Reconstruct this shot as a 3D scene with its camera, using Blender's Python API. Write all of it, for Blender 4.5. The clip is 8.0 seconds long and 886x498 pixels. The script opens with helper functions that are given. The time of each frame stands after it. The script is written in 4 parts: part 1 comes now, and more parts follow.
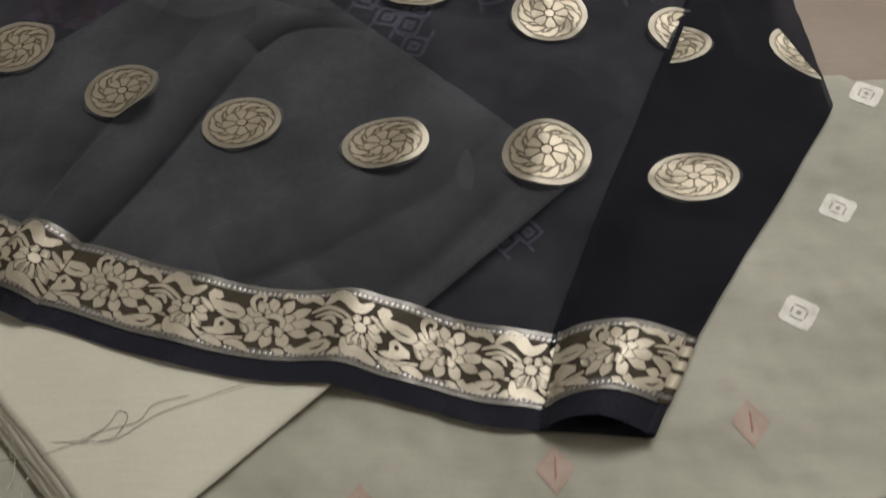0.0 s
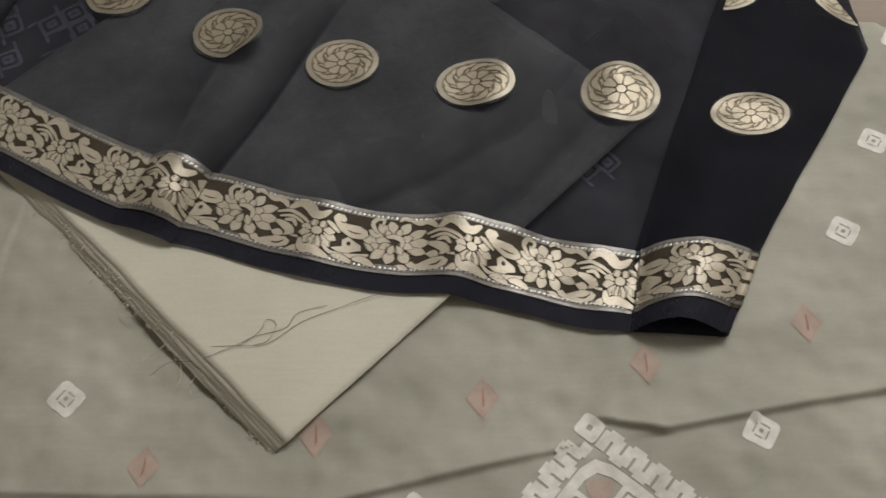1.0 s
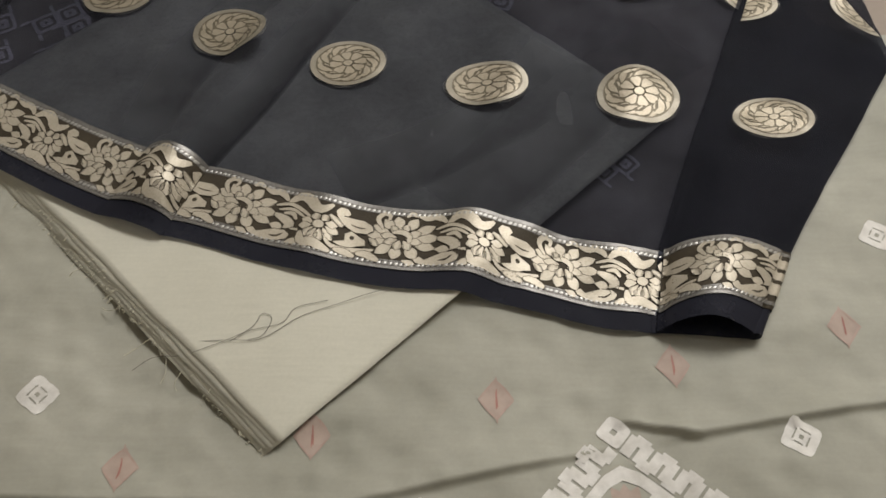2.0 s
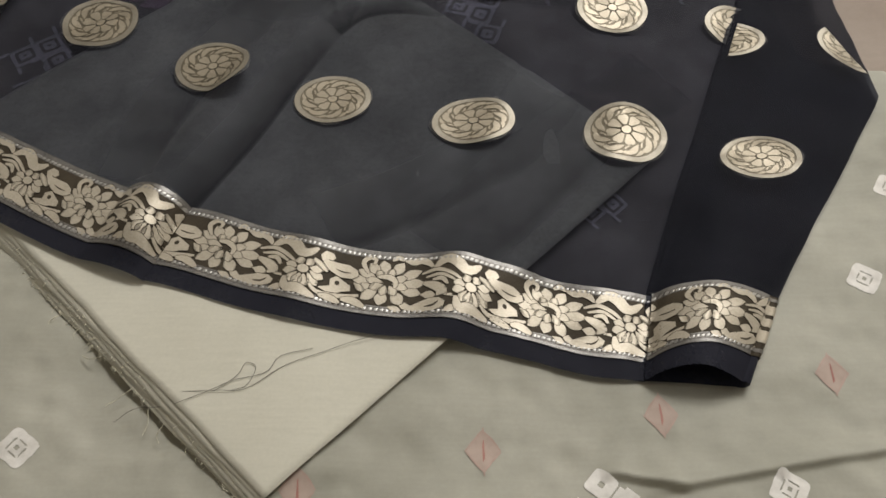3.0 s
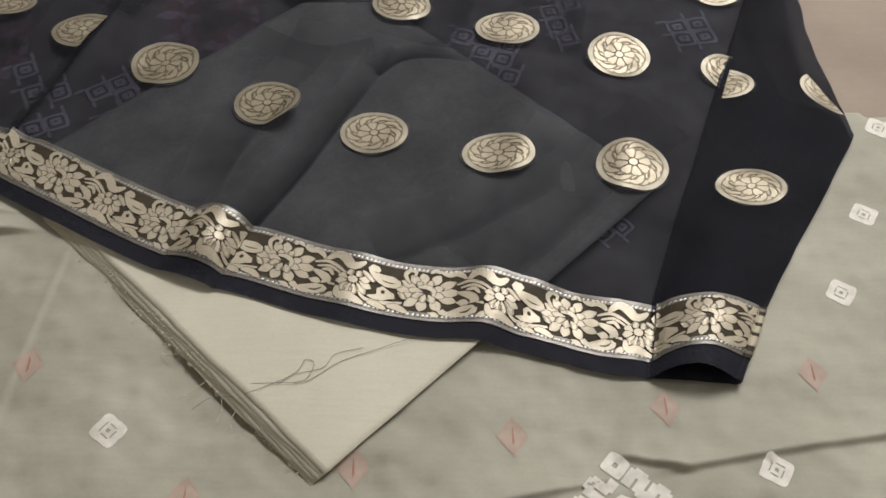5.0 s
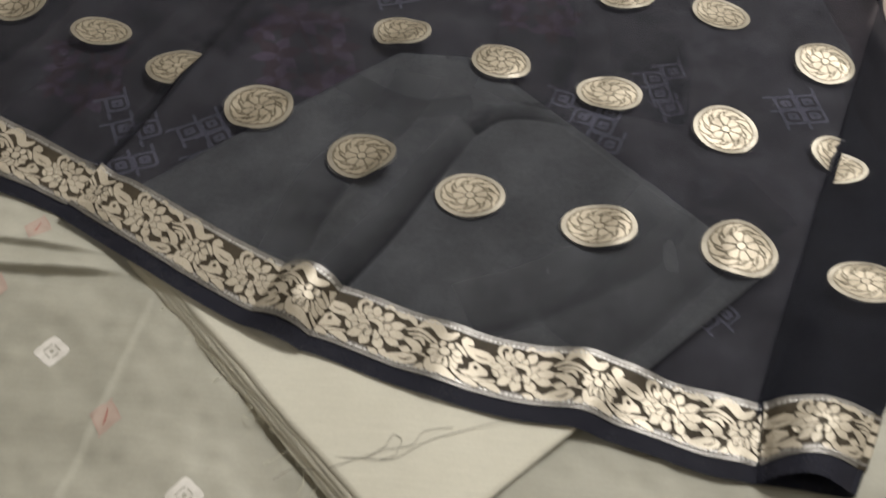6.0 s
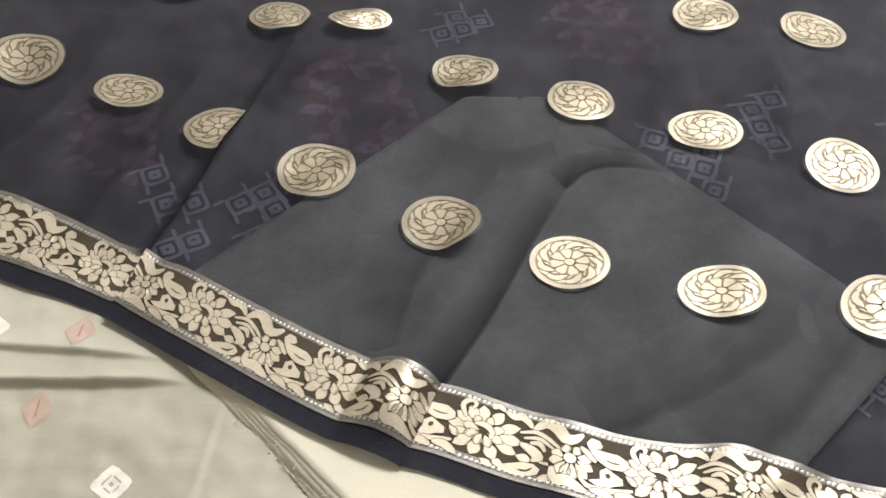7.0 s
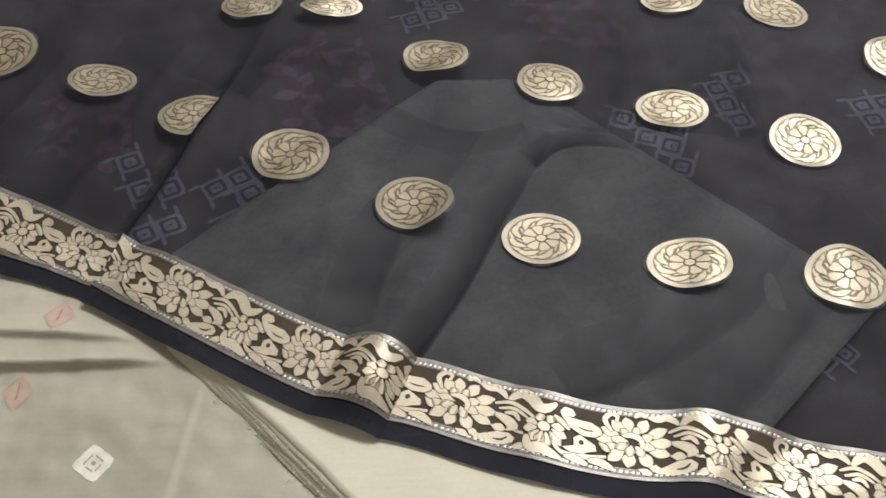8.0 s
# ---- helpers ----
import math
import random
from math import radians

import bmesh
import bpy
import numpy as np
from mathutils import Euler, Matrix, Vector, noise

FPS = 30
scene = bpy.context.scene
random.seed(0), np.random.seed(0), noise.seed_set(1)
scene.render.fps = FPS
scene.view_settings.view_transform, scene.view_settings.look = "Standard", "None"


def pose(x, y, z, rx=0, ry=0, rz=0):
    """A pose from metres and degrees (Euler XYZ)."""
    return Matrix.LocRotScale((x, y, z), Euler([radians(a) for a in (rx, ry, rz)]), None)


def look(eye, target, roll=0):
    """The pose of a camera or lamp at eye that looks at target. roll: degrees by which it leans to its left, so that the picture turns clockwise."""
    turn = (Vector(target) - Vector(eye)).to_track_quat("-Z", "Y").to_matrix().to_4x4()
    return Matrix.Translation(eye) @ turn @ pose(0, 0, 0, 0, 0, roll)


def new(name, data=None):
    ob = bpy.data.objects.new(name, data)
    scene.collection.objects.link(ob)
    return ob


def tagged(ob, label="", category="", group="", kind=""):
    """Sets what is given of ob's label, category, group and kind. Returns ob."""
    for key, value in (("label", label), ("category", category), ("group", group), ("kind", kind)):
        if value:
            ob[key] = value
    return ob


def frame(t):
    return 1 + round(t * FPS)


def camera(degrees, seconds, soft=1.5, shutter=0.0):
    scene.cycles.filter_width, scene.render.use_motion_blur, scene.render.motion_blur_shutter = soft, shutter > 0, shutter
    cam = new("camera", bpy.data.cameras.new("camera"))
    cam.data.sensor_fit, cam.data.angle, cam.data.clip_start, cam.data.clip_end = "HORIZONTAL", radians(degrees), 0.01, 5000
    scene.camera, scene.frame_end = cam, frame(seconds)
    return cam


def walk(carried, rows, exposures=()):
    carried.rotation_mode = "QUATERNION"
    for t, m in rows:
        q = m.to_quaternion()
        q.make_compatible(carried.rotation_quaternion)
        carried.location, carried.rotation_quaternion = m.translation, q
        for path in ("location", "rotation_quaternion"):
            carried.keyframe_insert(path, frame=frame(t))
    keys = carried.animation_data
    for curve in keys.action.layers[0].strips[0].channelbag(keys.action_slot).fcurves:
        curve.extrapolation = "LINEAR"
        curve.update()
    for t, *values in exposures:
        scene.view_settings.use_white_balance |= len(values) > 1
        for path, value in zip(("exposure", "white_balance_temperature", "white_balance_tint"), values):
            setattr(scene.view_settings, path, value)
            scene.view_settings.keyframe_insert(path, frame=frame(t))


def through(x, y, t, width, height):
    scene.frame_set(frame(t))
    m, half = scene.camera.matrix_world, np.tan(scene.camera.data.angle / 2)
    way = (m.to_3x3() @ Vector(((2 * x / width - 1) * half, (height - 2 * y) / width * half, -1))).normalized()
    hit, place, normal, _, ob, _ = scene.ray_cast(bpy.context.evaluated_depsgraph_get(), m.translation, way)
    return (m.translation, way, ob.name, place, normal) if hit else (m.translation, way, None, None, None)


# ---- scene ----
from mathutils.geometry import tessellate_polygon

cam = camera(50.0, 8.0, soft=1.6, shutter=0.4)
PATH = [
    (0, (0.0506, 0.0250, 0.4603), (0.0060, 0.3672, -0.0305), -7.33),
    (0.2, (0.0498, -0.0032, 0.4437), (0.0057, 0.3537, -0.0365), -7.41),
    (0.5, (0.0054, -0.0077, 0.4825), (-0.0020, 0.3271, -0.0154), -3.57),
    (0.7, (-0.0139, -0.0211, 0.5065), (-0.0272, 0.2980, -0.0014), -3.27),
    (1, (-0.0353, -0.0180, 0.5341), (-0.0526, 0.2827, 0.0152), -4.13),
    (1.2, (-0.0401, -0.0548, 0.5063), (-0.0622, 0.2821, 0.0104), -3.73),
    (2.3, (-0.054, -0.04, 0.466), (-0.054, 1.136, -1.151), -0.5),
    (2.5, (-0.049, -0.031, 0.468), (-0.041, 1.137, -1.156), -0.3),
    (3, (-0.053, -0.022, 0.479), (-0.044, 1.146, -1.144), -0.1),
    (3.5, (-0.07, -0.027, 0.484), (-0.058, 1.15, -1.133), 0.1),
    (4, (-0.093, -0.043, 0.484), (-0.064, 1.16, -1.113), 0.2),
    (4.2, (-0.09, -0.045, 0.488), (-0.06, 1.162, -1.106), -0.0),
    (5.3, (-0.082, -0.095, 0.547), (-0.059, 1.147, -1.021), 1.7),
    (5.5, (-0.09, -0.098, 0.542), (-0.087, 1.156, -1.016), 1.6),
    (6, (-0.128, -0.043, 0.533), (-0.168, 1.23, -1.009), 2.9),
    (6.5, (-0.169, 0.033, 0.519), (-0.209, 1.299, -1.028), 1.9),
    (7, (-0.202, 0.053, 0.499), (-0.223, 1.318, -1.05), 0.3),
    (7.5, (-0.211, 0.044, 0.498), (-0.206, 1.309, -1.052), 0.6),
    (8, (-0.198, 0.035, 0.499), (-0.176, 1.299, -1.05), 0.6),
]
walk(cam, [(t, look(eye, target, roll)) for t, eye, target, roll in PATH], [(0, -0.46), (0.5, -0.56), (1.2, -0.42), (2.3, -0.22), (4, -0.20), (5.5, -0.03), (6.1, 0.05), (6.5, 0.42), (6.9, 0.78), (7.2, 0.66), (7.5, 0.54), (8, 0.34)])


# ---- light ----
world = bpy.data.worlds.new("room_air")
world.use_nodes = True
scene.world = world
world.node_tree.nodes["Background"].inputs[0].default_value = (0.9, 0.95, 1.0, 1)
world.node_tree.nodes["Background"].inputs[1].default_value = 0.05


def area_lamp(name, place, target, size, size_y, watts, colour):
    data = bpy.data.lights.new(name, "AREA")
    data.shape, data.size, data.size_y, data.energy, data.color = "RECTANGLE", size, size_y, watts, colour
    ob = new(name, data)
    ob.matrix_world = look(place, target)
    return ob


# the room's ceiling panel, ahead of and above the bed
area_lamp("ceiling_lamp", (0.80, 1.48, 2.04), (0.72, 1.38, 0.0), 1.45, 0.65, 69.0, (1.0, 0.987, 0.972))


# ---- materials ----
def nodes_of(name):
    mat = bpy.data.materials.new(name)
    mat.use_nodes = True
    tree = mat.node_tree
    return mat, tree, tree.nodes, tree.links, tree.nodes["Principled BSDF"]


def coords(tree, space="Object"):
    return tree.nodes.new("ShaderNodeTexCoord").outputs[space]


def noise_node(tree, where, scale, detail=3.0, rough=0.55):
    n = tree.nodes.new("ShaderNodeTexNoise")
    n.inputs["Scale"].default_value, n.inputs["Detail"].default_value = scale, detail
    n.inputs["Roughness"].default_value = rough
    tree.links.new(where, n.inputs["Vector"])
    return n.outputs["Fac"]


def ramp(tree, fac, stops):
    n = tree.nodes.new("ShaderNodeValToRGB")
    els = n.color_ramp.elements
    while len(els) < len(stops):
        els.new(0.5)
    for e, (p, c) in zip(els, stops):
        e.position, e.color = p, (*c, 1)
    tree.links.new(fac, n.inputs[0])
    return n.outputs[0]


def mixed(tree, kind, fac, a, b):
    n = tree.nodes.new("ShaderNodeMix")
    n.data_type, n.blend_type = "RGBA", kind
    n.inputs[0].default_value = fac
    tree.links.new(a, n.inputs[6])
    tree.links.new(b, n.inputs[7])
    return n.outputs[2]


def maths(tree, op, a, b):
    n = tree.nodes.new("ShaderNodeMath")
    n.operation = op
    for slot, v in zip(n.inputs, (a, b)):
        if isinstance(v, (int, float)):
            slot.default_value = v
        else:
            tree.links.new(v, slot)
    return n.outputs[0]


def weave(tree, where, scale, turn=0.0):
    """Crossed threads as a height."""
    mp = tree.nodes.new("ShaderNodeMapping")
    mp.inputs["Rotation"].default_value = (0, 0, turn)
    tree.links.new(where, mp.inputs["Vector"])
    out = []
    for axis in ("X", "Y"):
        w = tree.nodes.new("ShaderNodeTexWave")
        w.bands_direction = axis
        w.inputs["Scale"].default_value, w.inputs["Distortion"].default_value = scale, 1.2
        w.inputs["Detail"].default_value = 1.0
        tree.links.new(mp.outputs[0], w.inputs["Vector"])
        out.append(w.outputs["Fac"])
    return maths(tree, "ADD", *out)


def bump(tree, shader, height, strength, distance):
    b = tree.nodes.new("ShaderNodeBump")
    b.inputs["Strength"].default_value, b.inputs["Distance"].default_value = strength, distance
    tree.links.new(height, b.inputs["Height"])
    tree.links.new(b.outputs[0], shader.inputs["Normal"])


def cloth(name, dark, light, rough=0.75, sheen=0.3, scale=9.0, thread=900.0, turn=0.0):
    mat, tree, nodes, links, sh = nodes_of(name)
    at = coords(tree)
    big, fine = noise_node(tree, at, scale, 4), noise_node(tree, at, scale * 45, 2)
    threads = weave(tree, at, thread, turn)
    col = ramp(tree, big, [(0.3, dark), (0.7, light)])
    col2 = ramp(tree, fine, [(0.25, (0.94, 0.94, 0.94)), (0.75, (1, 1, 1))])
    mp = nodes.new("ShaderNodeMapping")
    mp.inputs["Rotation"].default_value, mp.inputs["Scale"].default_value = (0, 0, turn), (scale * 4.0, scale * 38, 1)
    links.new(at, mp.inputs["Vector"])
    slub = ramp(tree, noise_node(tree, mp.outputs[0], 1.0, 3), [(0.3, (0.965, 0.965, 0.96)), (0.7, (1.02, 1.02, 1.02))])
    links.new(mixed(tree, "MULTIPLY", 1.0, mixed(tree, "MULTIPLY", 1.0, col, col2), slub), sh.inputs["Base Color"])
    sh.inputs["Roughness"].default_value = rough
    sh.inputs["Sheen Weight"].default_value = sheen
    sh.inputs["Specular IOR Level"].default_value = 0.25
    bump(tree, sh, maths(tree, "ADD", threads, maths(tree, "MULTIPLY", big, 3.0)), 0.12, 0.0005)
    return mat


def sheer(name, colour, through, rough, tint=(0.845, 0.885, 1.0)):
    """Fine black voile: threads with open gaps between them."""
    mat, tree, nodes, links, sh = nodes_of(name)
    at = coords(tree)
    big, fine = noise_node(tree, at, 14, 4), noise_node(tree, at, 420, 2)
    col = ramp(tree, big, [(0.3, colour), (0.75, tuple(c * 1.5 for c in colour))])
    links.new(col, sh.inputs["Base Color"])
    sh.inputs["Roughness"].default_value = rough
    sh.inputs["Specular IOR Level"].default_value = 0.11
    sh.inputs["Sheen Weight"].default_value = 0.05
    sh.inputs["Sheen Roughness"].default_value = 0.4
    bump(tree, sh, maths(tree, "ADD", fine, maths(tree, "MULTIPLY", big, 4.0)), 0.3, 0.0005)
    gaps = nodes.new("ShaderNodeBsdfTransparent")
    gaps.inputs[0].default_value = (*tint, 1)
    mix = nodes.new("ShaderNodeMixShader")
    part_open = maths(tree, "ADD", maths(tree, "MULTIPLY", fine, 0.08), maths(tree, "ADD", maths(tree, "MULTIPLY", noise_node(tree, at, 17, 5, 0.7), 0.34), through - 0.21))
    links.new(part_open, mix.inputs[0])
    links.new(sh.outputs[0], mix.inputs[1])
    links.new(gaps.outputs[0], mix.inputs[2])
    links.new(mix.outputs[0], nodes["Material Output"].inputs[0])
    return mat


def fold_shade(name, most):
    """A fold's shade painted as dark voile: densest along its crease, fading out to both sides (the map's y runs
    across, x along).
    """
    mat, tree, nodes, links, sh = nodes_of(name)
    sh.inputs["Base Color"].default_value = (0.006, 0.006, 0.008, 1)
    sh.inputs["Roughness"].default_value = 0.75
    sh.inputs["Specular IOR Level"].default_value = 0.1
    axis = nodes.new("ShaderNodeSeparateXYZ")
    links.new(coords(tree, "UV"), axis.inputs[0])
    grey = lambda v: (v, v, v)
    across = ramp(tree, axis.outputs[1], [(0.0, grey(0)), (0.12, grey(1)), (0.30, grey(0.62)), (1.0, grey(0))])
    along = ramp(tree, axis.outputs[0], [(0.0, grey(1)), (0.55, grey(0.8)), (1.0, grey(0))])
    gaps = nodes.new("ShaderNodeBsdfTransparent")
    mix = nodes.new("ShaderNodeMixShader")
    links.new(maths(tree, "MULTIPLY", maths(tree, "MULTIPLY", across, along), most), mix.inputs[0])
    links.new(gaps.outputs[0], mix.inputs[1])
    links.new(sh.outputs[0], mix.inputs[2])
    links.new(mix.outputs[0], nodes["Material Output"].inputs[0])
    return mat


def zari(name, dark, light, rough, metal):
    """Woven metal thread."""
    mat, tree, nodes, links, sh = nodes_of(name)
    at = coords(tree)
    big, fine = noise_node(tree, at, 60, 3), noise_node(tree, at, 900, 2)
    col = ramp(tree, maths(tree, "ADD", maths(tree, "MULTIPLY", big, 0.5), maths(tree, "MULTIPLY", fine, 0.5)), [(0.35, dark), (0.65, light)])
    links.new(col, sh.inputs["Base Color"])
    links.new(maths(tree, "ADD", maths(tree, "MULTIPLY", fine, 0.2), rough - 0.1), sh.inputs["Roughness"])
    sh.inputs["Metallic"].default_value = metal
    sh.inputs["Specular IOR Level"].default_value = 0.15 + 0.4 * metal
    bump(tree, sh, maths(tree, "ADD", fine, weave(tree, at, 1300)), 0.10, 0.0002)
    return mat


SAGE = cloth("sage_cotton_silk", (0.305, 0.295, 0.24), (0.41, 0.395, 0.33), 0.6, 0.25, 9, 900, 0.2)
CREAM = cloth("cream_cotton", (0.55, 0.525, 0.435), (0.61, 0.585, 0.49), 0.8, 0.2, 11, 850, 0.78)
FRAY = cloth("frayed_cream", (0.50, 0.47, 0.35), (0.66, 0.62, 0.49), 0.9, 0.2, 60, 900)
SHEET = cloth("brown_bed_sheet", (0.24, 0.19, 0.155), (0.32, 0.265, 0.22), 0.85, 0.2, 6, 800)
SHEET_LINE = cloth("dark_brown_stripe", (0.05, 0.03, 0.022), (0.08, 0.05, 0.035), 0.85, 0.1, 20, 800)
WHITE_THREAD = cloth("white_embroidery", (0.58, 0.55, 0.50), (0.76, 0.73, 0.68), 0.5, 0.3, 120, 1100, 0.6)
PINK_THREAD = cloth("pink_embroidery", (0.375, 0.29, 0.24), (0.445, 0.345, 0.29), 0.6, 0.2, 120, 1100, 0.6)
PINK_EDGE = cloth("pink_outline", (0.385, 0.275, 0.23), (0.455, 0.33, 0.28), 0.6, 0.2, 150, 1100, 0.6)
ROSE_THREAD = cloth("rose_embroidery", (0.30, 0.125, 0.105), (0.42, 0.21, 0.17), 0.6, 0.2, 150, 1100, 0.6)
BLACK = sheer("black_voile", (0.0050, 0.0050, 0.0078), 0.316, 0.75)
LOWER = sheer("lower_black_voile", (0.0068, 0.0063, 0.0076), 0.88, 0.75, (0.985, 0.955, 1.0))
# shade of the folds in three strengths, put into see-through dark strips
FOLD_SHADE = fold_shade("fold_shade_voile", 0.62)
PLEAT_SHADE = fold_shade("pleat_shade_voile", 0.90)
FAINT_FOLD_SHADE = fold_shade("faint_fold_shade_voile", 0.26)
LATTICE_THREAD = cloth("bright_white_embroidery", (0.72, 0.70, 0.68), (0.86, 0.84, 0.82), 0.5, 0.3, 120, 1100, 0.6)
BLACK_HEM = sheer("navy_black_hem", (0.0105, 0.0108, 0.0165), 0.06, 0.7)
GROUND = zari("bronze_ground", (0.034, 0.026, 0.016), (0.062, 0.049, 0.032), 0.6, 0.1)
MEDAL_GROUND = zari("light_bronze_ground", (0.115, 0.096, 0.066), (0.17, 0.145, 0.102), 0.45, 0.4)
GOLD = zari("champagne_zari", (0.38, 0.335, 0.262), (0.52, 0.465, 0.372), 0.42, 0.36)
SILVER = zari("silver_zari", (0.13, 0.122, 0.112), (0.25, 0.238, 0.22), 0.40, 0.6)
DULL_SILVER = zari("dull_silver_zari", (0.10, 0.092, 0.082), (0.17, 0.158, 0.142), 0.46, 0.5)
BRIGHT_SILVER = zari("rope_silver_zari", (0.27, 0.26, 0.24), (0.45, 0.435, 0.405), 0.36, 0.7)
MEDAL_GOLD = zari("medallion_zari", (0.29, 0.25, 0.185), (0.41, 0.36, 0.275), 0.40, 0.46)
RIM = zari("pale_zari_rim", (0.22, 0.196, 0.152), (0.31, 0.28, 0.225), 0.40, 0.5)
MAUVE = cloth("mauve_embroidery", (0.50, 0.36, 0.39), (0.66, 0.52, 0.54), 0.6, 0.2, 150, 1100, 0.6)
FRINGE = sheer("loose_zari_ends", (0.115, 0.112, 0.108), 0.64, 0.8, (0.98, 0.98, 1.0))
DARK_THREAD = cloth("dark_thread", (0.11, 0.10, 0.085), (0.17, 0.155, 0.13), 0.8, 0.1, 200, 900)
PLASTER = cloth("cream_wall_paint", (0.66, 0.63, 0.57), (0.70, 0.67, 0.61), 0.9, 0.0, 3, 200)
FLOOR = cloth("brown_floor", (0.20, 0.16, 0.13), (0.27, 0.22, 0.18), 0.5, 0.0, 4, 200)


# ---- building helpers ----
def mesh_part(name, verts, faces, mat, parent=None, label="", smooth=True):
    me = bpy.data.meshes.new(name)
    me.from_pydata([tuple(map(float, v)) for v in verts], [], faces)
    me.materials.append(mat)
    if smooth:
        me.shade_smooth()
    ob = new(name, me)
    ob.parent = parent
    if label:
        ob["label"] = label
    return ob


def thing(name, label, category, **more):
    return tagged(new(name), label, category, **more)


def box(name, lo, hi, mat, parent=None):
    (a, b, c), (d, e, f) = lo, hi
    v = [(x, y, z) for x in (a, d) for y in (b, e) for z in (c, f)]
    q = [(0, 1, 3, 2), (4, 6, 7, 5), (0, 4, 5, 1), (2, 3, 7, 6), (0, 2, 6, 4), (1, 5, 7, 3)]
    return mesh_part(name, v, q, mat, parent, smooth=False)


def smooth01(x):
    x = np.clip(x, 0, 1)
    return x * x * (3 - 2 * x)


def spline(points, n):
    """n + 1 points evenly spaced along a Catmull-Rom curve."""
    p = np.array(points, float)
    p = np.vstack([2 * p[0] - p[1], p, 2 * p[-1] - p[-2]])
    fine = []
    for i in range(1, len(p) - 2):
        for t in np.linspace(0, 1, 24, endpoint=False):
            a, b, c, d = p[i - 1:i + 3]
            fine.append(0.5 * (2 * b + (c - a) * t + (2 * a - 5 * b + 4 * c - d) * t * t + (3 * b - a - 3 * c + d) * t ** 3))
    fine.append(p[-2])
    fine = np.array(fine)
    run = np.r_[0, np.cumsum(np.linalg.norm(np.diff(fine[:, :2], axis=0), axis=1))]
    at = np.linspace(0, run[-1], n + 1)
    return np.stack([np.interp(at, run, fine[:, k]) for k in range(fine.shape[1])], 1), run[-1]


def grid_faces(rows, cols):
    return [(r * cols + c, r * cols + c + 1, (r + 1) * cols + c + 1, (r + 1) * cols + c) for r in range(rows - 1) for c in range(cols - 1)]


_lattice = np.random.RandomState(5).rand(64, 64)


def soft_noise(x, y, size):
    """Smooth value noise, -1 to 1."""
    x, y = np.asarray(x) / size + 31.7, np.asarray(y) / size + 17.3
    i, j = np.floor(x).astype(int), np.floor(y).astype(int)
    fx, fy = smooth01(x - i), smooth01(y - j)
    g = lambda a, b: _lattice[a % 64, b % 64]
    return 2 * ((g(i, j) * (1 - fx) + g(i + 1, j) * fx) * (1 - fy) + (g(i, j + 1) * (1 - fx) + g(i + 1, j + 1) * fx) * fy) - 1


# ---- flat shapes, as outlines round the origin ----
def oval(rx, ry, n=20, cx=0.0, cy=0.0):
    return [(cx + rx * math.cos(2 * math.pi * k / n), cy + ry * math.sin(2 * math.pi * k / n)) for k in range(n)]


def petal(cx, cy, angle, length, width, point=1.0, n=6, sharp=0.8):
    """A petal that starts at (cx, cy) and ends in a point."""
    ca, sa = math.cos(angle), math.sin(angle)
    side = [(k / n, width / 2 * math.sin(math.pi * (k / n) ** point) ** sharp) for k in range(n + 1)]
    out = side + [(a, -b) for a, b in reversed(side[1:-1])]
    return [(cx + length * a * ca - b * sa, cy + length * a * sa + b * ca) for a, b in out]


def stroke(points, w0, w1, n=10):
    """A tapering band along a bent line; widest at its middle."""
    line, _ = spline(points, n)
    d = np.gradient(line, axis=0)
    nrm = np.stack([-d[:, 1], d[:, 0]], 1) / np.maximum(np.linalg.norm(d, axis=1), 1e-9)[:, None]
    t = np.linspace(0, 1, n + 1)
    w = (w0 + (w1 - w0) * np.sin(math.pi * t) ** 0.8)[:, None] / 2
    return [tuple(p) for p in np.vstack([line + nrm * w, (line - nrm * w)[::-1]])]


def band_faces(n):
    """Faces of a stroke outline with n steps along it."""
    return [(k, k + 1, 2 * n - k, 2 * n + 1 - k) for k in range(n)]


def fan(outline):
    """Outline with its middle, as a fan of triangles."""
    n = len(outline)
    mid = tuple(np.mean(np.array(outline), axis=0))
    return [*outline, mid], [(k, (k + 1) % n, n) for k in range(n)]


def laid(name, verts, faces, drape, mat, parent, label="", lift=0.0004):
    """A thin piece laid on a cloth: drape turns flat coordinates into places."""
    flat = np.array(verts, float)
    xyz = drape(flat[:, 0], flat[:, 1])
    xyz[:, 2] += lift
    return mesh_part(name, xyz, faces, mat, parent, label)


def filled(outline, longest):
    """A flat outline as even small triangles: places and faces."""
    flat = [Vector((x, y, 0)) for x, y in outline]
    v, f = [tuple(p) for p in outline], [tuple(t) for t in tessellate_polygon([flat])]
    while f and max(math.dist(v[a], v[b]) for t in f for a, b in zip(t, t[1:] + t[:1])) > longest:
        middle, finer = {}, []

        def half(a, b):
            key = (min(a, b), max(a, b))
            if key not in middle:
                middle[key] = len(v)
                v.append(((v[a][0] + v[b][0]) / 2, (v[a][1] + v[b][1]) / 2))
            return middle[key]
        for a, b, c in f:
            p, q, r = half(a, b), half(b, c), half(c, a)
            finer += [(a, p, r), (p, b, q), (r, q, c), (p, q, r)]
        f = finer
    return v, f


def swollen(outline, rim):
    """The outline moved outwards by the rim's width."""
    out = np.array(outline, float)
    e = np.roll(out, -1, 0) - np.roll(out, 1, 0)
    nrm = np.stack([e[:, 1], -e[:, 0]], 1) / np.maximum(np.linalg.norm(e, axis=1), 1e-9)[:, None]
    x, y = out[:, 0], out[:, 1]
    turn = np.sign((x * np.roll(y, -1) - y * np.roll(x, -1)).sum())
    return [tuple(p) for p in out + nrm * turn * rim]


